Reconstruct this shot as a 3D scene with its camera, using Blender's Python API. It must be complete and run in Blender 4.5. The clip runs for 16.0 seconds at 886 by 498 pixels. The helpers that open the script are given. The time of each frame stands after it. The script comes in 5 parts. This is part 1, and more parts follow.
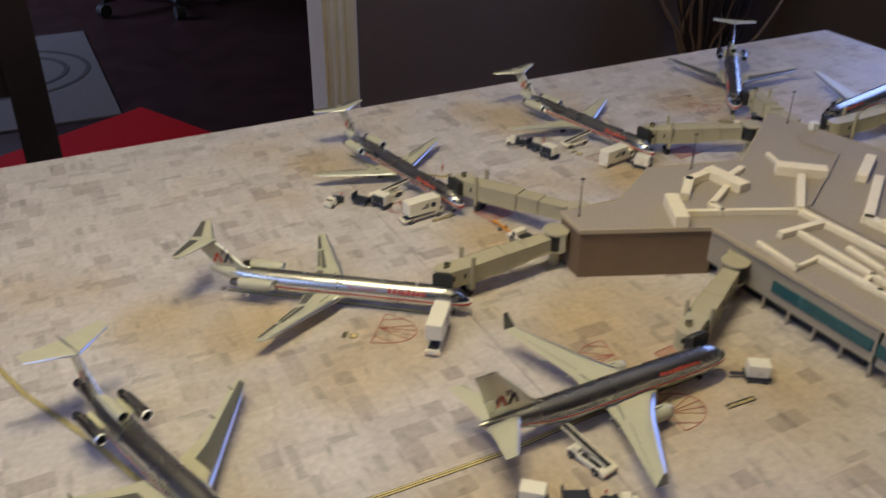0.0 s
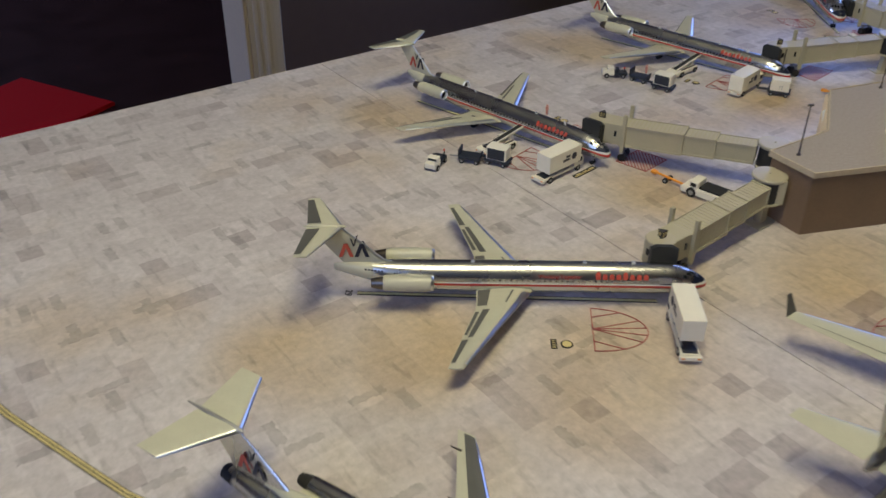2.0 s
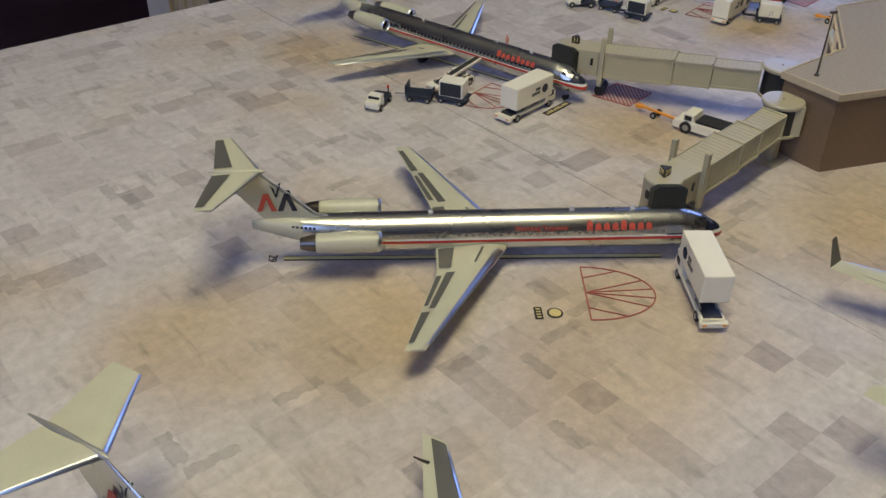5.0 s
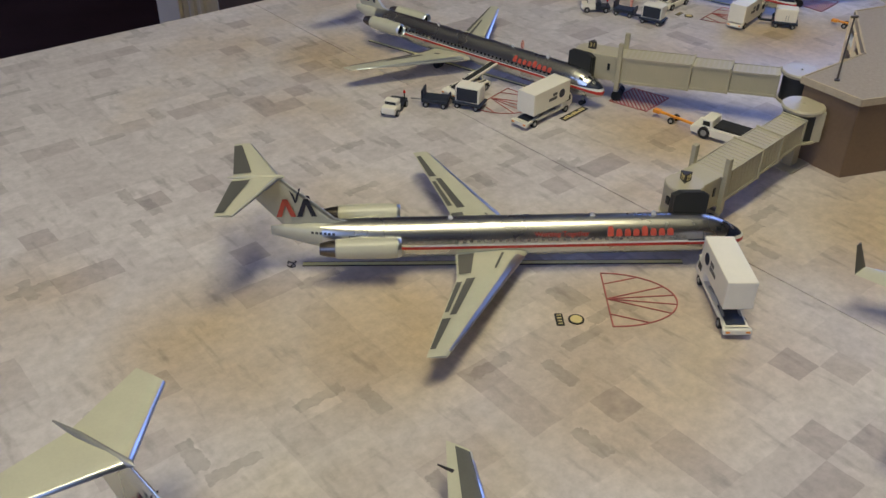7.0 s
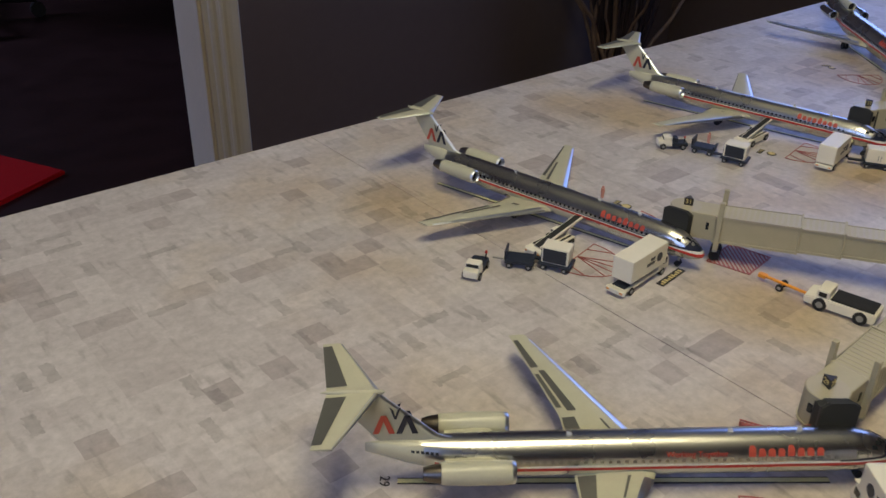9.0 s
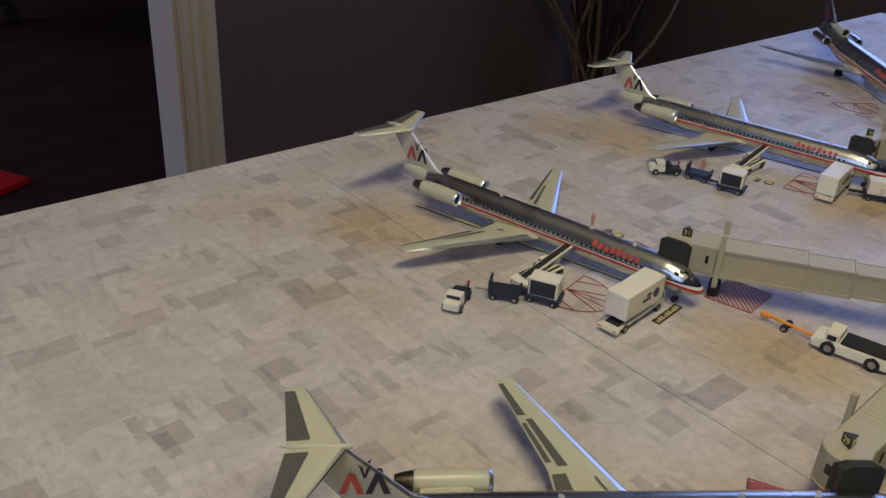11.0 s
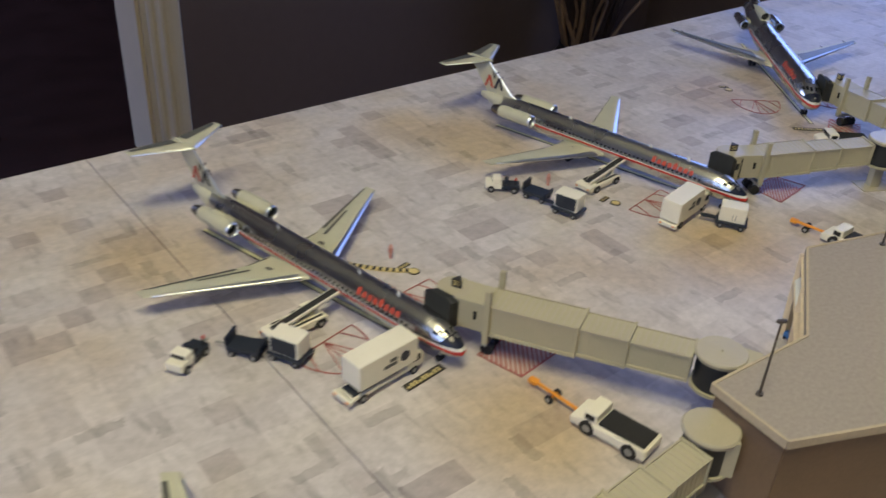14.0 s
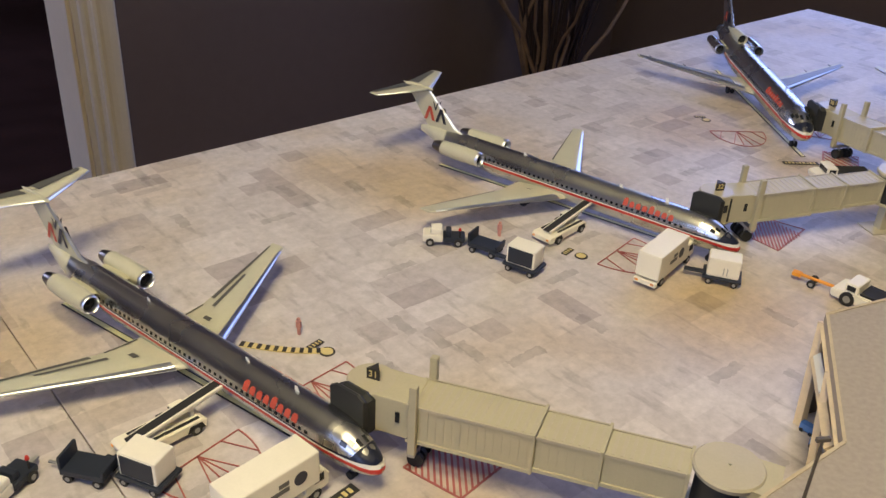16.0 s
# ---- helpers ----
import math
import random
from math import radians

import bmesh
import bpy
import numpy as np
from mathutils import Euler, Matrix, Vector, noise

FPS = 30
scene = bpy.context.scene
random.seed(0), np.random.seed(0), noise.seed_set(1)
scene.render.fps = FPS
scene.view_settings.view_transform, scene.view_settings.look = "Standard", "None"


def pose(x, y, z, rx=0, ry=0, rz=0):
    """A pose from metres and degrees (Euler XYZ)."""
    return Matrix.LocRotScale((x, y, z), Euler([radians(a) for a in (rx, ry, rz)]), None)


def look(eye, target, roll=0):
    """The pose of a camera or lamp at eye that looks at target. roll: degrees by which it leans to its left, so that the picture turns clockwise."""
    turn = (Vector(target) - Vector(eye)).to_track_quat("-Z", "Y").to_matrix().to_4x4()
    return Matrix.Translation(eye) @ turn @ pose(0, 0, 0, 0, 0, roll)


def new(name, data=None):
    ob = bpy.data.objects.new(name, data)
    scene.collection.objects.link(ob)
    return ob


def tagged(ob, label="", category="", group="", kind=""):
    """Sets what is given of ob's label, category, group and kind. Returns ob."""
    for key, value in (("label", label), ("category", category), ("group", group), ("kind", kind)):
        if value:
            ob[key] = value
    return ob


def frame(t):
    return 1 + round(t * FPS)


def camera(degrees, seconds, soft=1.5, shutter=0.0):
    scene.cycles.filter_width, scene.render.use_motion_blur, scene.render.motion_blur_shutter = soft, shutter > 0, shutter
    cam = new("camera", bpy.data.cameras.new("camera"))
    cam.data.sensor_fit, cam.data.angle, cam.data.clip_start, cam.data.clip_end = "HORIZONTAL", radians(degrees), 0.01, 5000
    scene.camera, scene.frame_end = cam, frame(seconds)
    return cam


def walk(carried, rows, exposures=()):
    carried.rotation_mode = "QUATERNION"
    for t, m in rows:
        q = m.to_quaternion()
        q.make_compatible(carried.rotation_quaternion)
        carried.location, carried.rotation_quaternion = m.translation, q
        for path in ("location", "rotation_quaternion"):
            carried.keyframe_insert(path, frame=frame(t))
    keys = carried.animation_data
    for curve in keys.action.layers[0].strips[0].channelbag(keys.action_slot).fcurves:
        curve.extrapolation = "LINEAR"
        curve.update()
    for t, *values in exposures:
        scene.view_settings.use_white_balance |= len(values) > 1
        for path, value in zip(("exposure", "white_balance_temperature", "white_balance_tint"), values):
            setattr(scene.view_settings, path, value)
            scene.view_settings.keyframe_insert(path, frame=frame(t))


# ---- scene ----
cam = camera(53.0, 16.0, 1.5, 0.5)
PATH = [
    (0, (0.088, 0.091, 0.416), (-0.007, 1.816, -0.592), 0.6),
    (0.5, (0.016, 0.102, 0.405), (-0.08, 1.789, -0.665), -0.0),
    (1, (-0.056, 0.16, 0.387), (-0.021, 1.843, -0.693), -0.2),
    (1.5, (-0.104, 0.203, 0.344), (0.03, 1.878, -0.74), 0.2),
    (2, (-0.127, 0.278, 0.317), (0.058, 1.948, -0.769), 0.8),
    (2.5, (-0.131, 0.333, 0.263), (0.089, 1.997, -0.825), 0.7),
    (3, (-0.127, 0.352, 0.251), (0.126, 2.003, -0.85), 1.0),
    (3.5, (-0.127, 0.363, 0.244), (0.13, 2.014, -0.855), 1.8),
    (4, (-0.117, 0.367, 0.241), (0.17, 2.01, -0.863), 1.7),
    (4.2, (-0.117, 0.366, 0.241), (0.185, 2.002, -0.868), 1.5),
    (6.3, (-0.125, 0.366, 0.248), (0.166, 1.989, -0.884), 0.7),
    (6.5, (-0.122, 0.367, 0.244), (0.161, 2.001, -0.873), 0.8),
    (7, (-0.125, 0.369, 0.242), (0.165, 2.004, -0.873), 1.0),
    (7.5, (-0.129, 0.385, 0.255), (0.175, 2.019, -0.858), 1.4),
    (8, (-0.146, 0.404, 0.272), (0.171, 2.083, -0.768), 1.1),
    (8.5, (-0.153, 0.426, 0.276), (0.135, 2.141, -0.712), 0.8),
    (9, (-0.157, 0.446, 0.266), (0.122, 2.167, -0.713), 1.0),
    (9.5, (-0.154, 0.47, 0.258), (0.138, 2.196, -0.71), 2.1),
    (9.7, (-0.154, 0.475, 0.253), (0.157, 2.213, -0.688), 2.3),
    (11.8, (-0.15, 0.486, 0.251), (0.184, 2.207, -0.711), 3.5),
    (12, (-0.147, 0.486, 0.255), (0.182, 2.203, -0.716), 3.5),
    (12.5, (-0.141, 0.476, 0.258), (0.184, 2.193, -0.715), 3.5),
    (13, (-0.107, 0.485, 0.283), (0.178, 2.182, -0.737), 3.2),
    (13.5, (-0.054, 0.497, 0.288), (0.16, 2.198, -0.742), 2.4),
    (14, (-0.002, 0.538, 0.278), (0.271, 2.214, -0.779), 3.3),
    (14.5, (0.021, 0.585, 0.257), (0.337, 2.257, -0.793), 3.2),
    (15, (0.032, 0.621, 0.251), (0.382, 2.314, -0.755), 2.1),
    (15.5, (0.034, 0.628, 0.24), (0.376, 2.336, -0.743), 2.6),
    (16, (0.035, 0.631, 0.235), (0.377, 2.343, -0.74), 3.1),
]
walk(cam, [(t, look(eye, target, roll)) for t, eye, target, roll in PATH],
     exposures=[(0, 0.05, 6300, 10), (1.5, -0.08, 5900, 8), (4, -0.07, 5830, 8), (7, -0.09, 5830, 8), (9, -0.20, 6080, 9), (12, -0.31, 6150, 9), (12.5, -0.31, 6150, 9), (13.5, -0.07, 6050, 8), (14.5, 0.36, 5950, 6), (15.1, 0.50, 6620, 10), (16, 0.50, 6700, 11)])

# ---- light ----
world = bpy.data.worlds.new("world")
scene.world = world
world.use_nodes = True
world.node_tree.nodes["Background"].inputs[0].default_value = (0.35, 0.5, 1.0, 1)
world.node_tree.nodes["Background"].inputs[1].default_value = 0.25


def lamp(name, kind, place, aim, power, colour, size, size_y=0.0, spread=180):
    data = bpy.data.lights.new(name, kind)
    data.energy, data.color = power, colour
    if kind == "AREA":
        data.shape = "RECTANGLE" if size_y else "DISK"
        data.size = size
        if size_y:
            data.size_y = size_y
        data.spread = radians(spread)
    else:
        data.shadow_soft_size = size
    ob = new(name, data)
    ob.matrix_world = look(place, aim)
    return ob


def uv(u, v, z=0.0):
    """From the table's own axes to the world."""
    return Vector((0.866 * u - 0.5 * v, 0.5 * u + 0.866 * v, z))


UV = pose(0, 0, 0, 0, 0, 30)
for bulb in ((-0.18, 0.45, 0.90), (0.06, 0.64, 0.92)):
    lamp("pendant_bulb", "POINT", bulb, (bulb[0], bulb[1], 0), 12.0, (1.0, 0.85, 0.50), 0.10)
lamp("window_daylight", "AREA", uv(2.6, 1.35, 0.75), uv(0.6, 0.95, 0.0), 12.5, (0.31, 0.43, 1.0), 1.2, 1.0)
# added cool fill from the left; no window stands behind it
lamp("side_fill", "AREA", uv(-1.4, 0.1, 0.9), uv(0.2, 0.75, 0.0), 10, (0.44, 0.56, 1.0), 1.0, 0.9)
lamp("hall_window_daylight", "AREA", uv(-1.2, 5.4, 0.8), uv(0.2, 3.4, -0.7), 48, (0.55, 0.62, 1.0), 0.9, 0.9)


# ---- materials ----
def material(name, colour, rough=0.5, metal=0.0, vary=0.12, scale=60.0, bump=0.0, coat=0.0, tint=None):
    m = bpy.data.materials.new(name)
    m.use_nodes = True
    nt = m.node_tree
    b = nt.nodes["Principled BSDF"]
    b.inputs["Roughness"].default_value = rough
    b.inputs["Metallic"].default_value = metal
    b.inputs["Coat Weight"].default_value = coat
    co = nt.nodes.new("ShaderNodeTexCoord")
    n1 = nt.nodes.new("ShaderNodeTexNoise")
    n1.inputs["Scale"].default_value = scale
    n1.inputs["Detail"].default_value = 6
    n2 = nt.nodes.new("ShaderNodeTexNoise")
    n2.inputs["Scale"].default_value = scale * 9
    n2.inputs["Detail"].default_value = 3
    for n in (n1, n2):
        nt.links.new(co.outputs["Object"], n.inputs["Vector"])
    add = nt.nodes.new("ShaderNodeMath")
    add.operation = "MULTIPLY_ADD"
    add.inputs[1].default_value = 0.4
    nt.links.new(n2.outputs[0], add.inputs[0])
    sub = nt.nodes.new("ShaderNodeMath")
    sub.operation = "MULTIPLY"
    sub.inputs[1].default_value = 0.6
    nt.links.new(n1.outputs[0], sub.inputs[0])
    nt.links.new(sub.outputs[0], add.inputs[2])
    ramp = nt.nodes.new("ShaderNodeValToRGB")
    dark = [c * (1 - vary) for c in colour]
    lite = [min(1, c * (1 + vary)) for c in (tint or colour)]
    ramp.color_ramp.elements[0].position, ramp.color_ramp.elements[0].color = 0.32, (*dark, 1)
    ramp.color_ramp.elements[1].position, ramp.color_ramp.elements[1].color = 0.68, (*lite, 1)
    nt.links.new(add.outputs[0], ramp.inputs[0])
    nt.links.new(ramp.outputs[0], b.inputs["Base Color"])
    rr = nt.nodes.new("ShaderNodeMapRange")
    rr.inputs["To Min"].default_value = max(0.02, rough * 0.8)
    rr.inputs["To Max"].default_value = min(1, rough * 1.25)
    nt.links.new(n1.outputs[0], rr.inputs["Value"])
    nt.links.new(rr.outputs[0], b.inputs["Roughness"])
    if bump:
        bp = nt.nodes.new("ShaderNodeBump")
        bp.inputs["Strength"].default_value = bump
        bp.inputs["Distance"].default_value = 0.0004
        nt.links.new(n2.outputs[0], bp.inputs["Height"])
        nt.links.new(bp.outputs[0], b.inputs["Normal"])
    return m


def mat_print():
    """The printed apron sheet: square slabs in many greys, joined into longer blocks here and there, with tan stains."""
    m = bpy.data.materials.new("printed_apron")
    m.use_nodes = True
    nt = m.node_tree
    b = nt.nodes["Principled BSDF"]
    b.inputs["Roughness"].default_value = 0.42
    b.inputs["Specular IOR Level"].default_value = 0.4
    N, L = nt.nodes.new, nt.links.new

    def math_node(op, a, c=None, d=None):
        n = N("ShaderNodeMath")
        n.operation = op
        for i, s in enumerate((a, c, d)):
            if s is None:
                continue
            if isinstance(s, (int, float)):
                n.inputs[i].default_value = s
            else:
                L(s, n.inputs[i])
        return n.outputs[0]

    co = N("ShaderNodeTexCoord").outputs["Object"]
    sep = N("ShaderNodeSeparateXYZ")
    L(co, sep.inputs[0])
    wob = N("ShaderNodeTexNoise")
    wob.inputs["Scale"].default_value = 90
    L(co, wob.inputs["Vector"])
    wobble = math_node("MULTIPLY_ADD", wob.outputs[0], 0.0016, -0.0008)
    x = math_node("ADD", sep.outputs[0], wobble)
    y = math_node("ADD", sep.outputs[1], wobble)

    def cells(sx, sy, seed):
        fx = math_node("FLOOR", math_node("DIVIDE", x, sx))
        fy = math_node("FLOOR", math_node("DIVIDE", y, sy))
        c = N("ShaderNodeCombineXYZ")
        L(fx, c.inputs[0])
        L(fy, c.inputs[1])
        c.inputs[2].default_value = seed
        w = N("ShaderNodeTexWhiteNoise")
        L(c.outputs[0], w.inputs["Vector"])
        return w.outputs["Value"]

    s = 0.0150
    small, long_u, long_v, pick = cells(s, s, 1.5), cells(2 * s, s, 7.5), cells(s, 2 * s, 3.5), cells(2 * s, 2 * s, 9.5)
    choose = N("ShaderNodeMix")
    L(math_node("GREATER_THAN", pick, 0.55), choose.inputs[0])
    L(long_u, choose.inputs[2])
    L(long_v, choose.inputs[3])
    choose2 = N("ShaderNodeMix")
    L(math_node("GREATER_THAN", cells(2 * s, 2 * s, 21.5), 0.6), choose2.inputs[0])
    L(choose.outputs[0], choose2.inputs[2])
    L(small, choose2.inputs[3])
    ramp = N("ShaderNodeValToRGB")
    e = ramp.color_ramp.elements
    e[0].position, e[0].color = 0.0, (0.445, 0.402, 0.415, 1)
    e[1].position, e[1].color = 1.0, (0.655, 0.612, 0.625, 1)
    for p, c in ((0.055, (0.475, 0.432, 0.446, 1)), (0.14, (0.560, 0.520, 0.533, 1)), (0.5, (0.592, 0.552, 0.565, 1)), (0.8, (0.622, 0.582, 0.594, 1))):
        k = e.new(p)
        k.color = c
    L(choose2.outputs[0], ramp.inputs[0])
    mot = N("ShaderNodeTexNoise")
    mot.inputs["Scale"].default_value = 170
    mot.inputs["Detail"].default_value = 9
    mot.inputs["Roughness"].default_value = 0.7
    L(co, mot.inputs["Vector"])
    mr = N("ShaderNodeMapRange")
    mr.inputs["From Min"].default_value, mr.inputs["From Max"].default_value = 0.3, 0.7
    mr.inputs["To Min"].default_value, mr.inputs["To Max"].default_value = 0.80, 1.13
    L(mot.outputs[0], mr.inputs["Value"])
    stretch = N("ShaderNodeMapping")
    stretch.inputs["Scale"].default_value = (150, 38, 1)
    L(co, stretch.inputs[0])
    smear = N("ShaderNodeTexNoise")
    smear.inputs["Scale"].default_value, smear.inputs["Detail"].default_value = 1.0, 4
    L(stretch.outputs[0], smear.inputs["Vector"])
    sm = N("ShaderNodeMapRange")
    sm.inputs["From Min"].default_value, sm.inputs["From Max"].default_value = 0.58, 0.74
    sm.inputs["To Min"].default_value, sm.inputs["To Max"].default_value = 1.0, 0.70
    L(smear.outputs[0], sm.inputs["Value"])
    mul = N("ShaderNodeMix")
    mul.data_type, mul.blend_type = "RGBA", "MULTIPLY"
    mul.inputs[0].default_value = 1.0
    L(ramp.outputs[0], mul.inputs[6])
    # short worn strokes along both ways of the slabs, ragged at their edges
    rag = N("ShaderNodeTexNoise")
    rag.inputs["Scale"].default_value, rag.inputs["Detail"].default_value = 260, 6
    L(co, rag.inputs["Vector"])
    ragged = math_node("MULTIPLY_ADD", rag.outputs[0], 0.0052, -0.0026)
    x, y = math_node("ADD", sep.outputs[0], ragged), math_node("ADD", sep.outputs[1], ragged)
    fade = N("ShaderNodeMapRange")
    fade.inputs["From Min"].default_value, fade.inputs["From Max"].default_value = 0.34, 0.62
    fade.inputs["To Min"].default_value, fade.inputs["To Max"].default_value = 0.0, 0.36
    L(mot.outputs[0], fade.inputs["Value"])
    strokes = math_node("MAXIMUM", math_node("GREATER_THAN", cells(0.0062, 0.0172, 31.5), 0.972), math_node("GREATER_THAN", cells(0.0215, 0.0056, 43.5), 0.978))
    worn = math_node("SUBTRACT", 1.0, math_node("MULTIPLY", strokes, fade.outputs[0]))
    L(math_node("MULTIPLY", worn, math_node("MULTIPLY", mr.outputs[0], sm.outputs[0])), mul.inputs[7])
    st = N("ShaderNodeTexNoise")
    st.inputs["Scale"].default_value = 7.5
    st.inputs["Detail"].default_value = 5
    L(co, st.inputs["Vector"])
    sr = N("ShaderNodeMapRange")
    sr.inputs["From Min"].default_value, sr.inputs["From Max"].default_value = 0.5, 0.72
    sr.inputs["To Min"].default_value, sr.inputs["To Max"].default_value = 0.0, 0.6
    L(st.outputs[0], sr.inputs["Value"])
    wet = sr.outputs[0]
    for sx, sy, r in ((0.02, 0.64, 0.09), (0.20, 0.69, 0.13), (0.27, 0.60, 0.15), (-0.09, 0.985, 0.075), (0.09, 0.83, 0.07), (0.11, 1.14, 0.08), (0.245, 0.97, 0.07), (0.33, 1.21, 0.07), (0.12, 0.49, 0.11), (-0.10, 0.42, 0.09), (0.40, 1.12, 0.08), (-0.10, 0.668, 0.08), (-0.165, 0.668, 0.07), (0.0, 0.618, 0.08), (0.07, 1.15, 0.06), (0.115, 1.12, 0.07)):
        p = UV.inverted() @ Vector((sx, sy, 0))
        dist = N("ShaderNodeVectorMath")
        dist.operation = "DISTANCE"
        L(co, dist.inputs[0])
        dist.inputs[1].default_value = p
        fall = N("ShaderNodeMapRange")
        fall.interpolation_type = "SMOOTHSTEP"
        fall.inputs["From Min"].default_value, fall.inputs["From Max"].default_value = r, 0.15 * r
        fall.inputs["To Min"].default_value, fall.inputs["To Max"].default_value = 0.0, 1.0
        L(dist.outputs["Value"], fall.inputs["Value"])
        wet = math_node("MAXIMUM", wet, math_node("MULTIPLY", fall.outputs[0], math_node("MULTIPLY_ADD", st.outputs[0], 1.9, -0.12)))
    stain = N("ShaderNodeMix")
    stain.data_type, stain.blend_type = "RGBA", "MULTIPLY"
    L(wet, stain.inputs[0])
    L(mul.outputs[2], stain.inputs[6])
    stain.inputs[7].default_value = (0.88, 0.735, 0.465, 1)
    L(stain.outputs[2], b.inputs["Base Color"])
    rr = N("ShaderNodeMapRange")
    rr.inputs["To Min"].default_value, rr.inputs["To Max"].default_value = 0.36, 0.56
    L(mot.outputs[0], rr.inputs["Value"])
    L(rr.outputs[0], b.inputs["Roughness"])
    bp = N("ShaderNodeBump")
    bp.inputs["Strength"].default_value, bp.inputs["Distance"].default_value = 0.15, 0.0004
    L(mot.outputs[0], bp.inputs["Height"])
    L(bp.outputs[0], b.inputs["Normal"])
    return m


M = {
    "apron": mat_print(),
    "silver": material("polished_aluminium", (0.60, 0.60, 0.58), 0.2, 1.0, 0.06, 90),
    "tube": material("dull_aluminium", (0.60, 0.60, 0.57), 0.27, 1.0, 0.03, 30),
    "grey": material("pale_grey_enamel", (0.54, 0.53, 0.41), 0.32, 0.0, 0.05, 120),
    "slat": material("dark_grey_wing_panel", (0.13, 0.13, 0.12), 0.4, 0.2, 0.08, 150),
    "edge": material("bare_metal_edge", (0.66, 0.69, 0.74), 0.3, 1.0, 0.05, 120),
    "faint": material("smoked_window_foil", (0.46, 0.46, 0.44), 0.22, 1.0, 0.05, 90),
    "red": material("red_enamel", (0.55, 0.035, 0.025), 0.35, 0, 0.08, 150),
    "title": material("orange_red_enamel", (0.50, 0.085, 0.055), 0.4, 0, 0.06, 150),
    "white": material("white_enamel", (0.78, 0.77, 0.72), 0.35, 0, 0.04, 150),
    "navy": material("dark_blue_enamel", (0.012, 0.017, 0.04), 0.3, 0, 0.1, 150),
    "glass": material("dark_cockpit_glazing", (0.02, 0.022, 0.025), 0.12, 0, 0.1, 150),
    "burnt": material("burnt_metal", (0.16, 0.14, 0.12), 0.3, 1.0, 0.15, 150),
    "black": material("black_rubber", (0.018, 0.018, 0.018), 0.7, 0, 0.2, 200),
    "bridge": material("beige_grey_plastic", (0.46, 0.425, 0.295), 0.5, 0, 0.05, 120, 0.1),
    "bridge_roof": material("pale_ribbed_plastic", (0.46, 0.42, 0.31), 0.35, 0, 0.05, 120, 0.1),
    "bellows": material("charcoal_plastic", (0.022, 0.024, 0.026), 0.55, 0, 0.15, 150),
    "truck": material("white_plastic", (0.86, 0.82, 0.70), 0.38, 0, 0.03, 150),
    "deck": material("navy_grey_plastic", (0.018, 0.024, 0.038), 0.5, 0, 0.15, 150),
    "hub": material("grey_hub", (0.35, 0.35, 0.34), 0.4, 0.4, 0.1, 150),
    "orange": material("orange_paint", (0.85, 0.34, 0.03), 0.4, 0, 0.05, 150),
    "yellow": material("yellow_print", (0.67, 0.56, 0.25), 0.5, 0, 0.1, 200),
    "pale": material("pale_print", (0.78, 0.71, 0.33), 0.5, 0, 0.1, 200),
    "ink": material("black_print", (0.03, 0.028, 0.024), 0.5, 0, 0.2, 200),
    "redink": material("red_print", (0.40, 0.11, 0.10), 0.5, 0, 0.12, 200),
    "roof": material("grey_speckled_card", (0.36, 0.315, 0.275), 0.75, 0, 0.16, 500, 0.4),
    "card": material("brown_card", (0.20, 0.135, 0.082), 0.7, 0, 0.1, 60, 0.2),
    "cutcard": material("tan_cut_card_edge", (0.50, 0.42, 0.30), 0.8, 0, 0.12, 300, 0.3),
    "wallgrey": material("grey_card", (0.33, 0.30, 0.25), 0.7, 0, 0.08, 90, 0.2),
    "teal": material("teal_window_film", (0.018, 0.09, 0.115), 0.25, 0, 0.2, 90),
    "balsa": material("balsa_wood", (0.74, 0.60, 0.40), 0.6, 0, 0.1, 200, 0.2),
    "foam": material("cream_painted_wood", (0.88, 0.79, 0.60), 0.55, 0, 0.06, 120, 0.2),
    "mast": material("dark_steel_wire", (0.10, 0.085, 0.07), 0.5, 0.3, 0.1, 100),
    "blue": material("blue_plastic", (0.08, 0.22, 0.6), 0.4, 0, 0.1, 100),
    "wall": material("dark_taupe_wall_paint", (0.145, 0.102, 0.082), 0.75, 0, 0.06, 4, 0.2),
    "trimp": material("cream_door_trim_paint", (0.80, 0.70, 0.53), 0.4, 0, 0.04, 12),
    # ceiling colour is lowered to hold back bounced fill and reflections
    "ceil": material("dimmed_ceiling_paint", (0.42, 0.39, 0.35), 0.9, 0, 0.04, 5),
    "floor": material("dark_reddish_wood_floor", (0.034, 0.014, 0.013), 0.4, 0, 0.3, 9),
    "carpet": material("red_carpet", (0.46, 0.006, 0.010), 0.95, 0, 0.15, 220, 0.5),
    "rug": material("pale_grey_woven_rug", (0.15, 0.142, 0.135), 0.95, 0, 0.12, 90, 0.5),
    "rugline": material("charcoal_rug_pattern", (0.08, 0.075, 0.07), 0.95, 0, 0.12, 90),
    "wood": material("near_black_stained_wood", (0.013, 0.009, 0.010), 0.45, 0, 0.3, 14),
    "ply": material("plywood_edge", (0.36, 0.27, 0.18), 0.7, 0, 0.15, 40),
    "vase": material("dark_glazed_vase", (0.02, 0.014, 0.013), 0.35, 0, 0.2, 12),
    "stem": material("dark_dried_stem", (0.045, 0.026, 0.02), 0.7, 0, 0.3, 40),
    "branch": material("tan_twisted_branch", (0.24, 0.15, 0.085), 0.7, 0, 0.25, 30),
    "skin": material("figure_paint", (0.62, 0.30, 0.25), 0.5, 0, 0.2, 900),
}


for name in ("carpet", "rug", "rugline", "wood"):
    M[name].node_tree.nodes["Principled BSDF"].inputs["Specular IOR Level"].default_value = 0.12


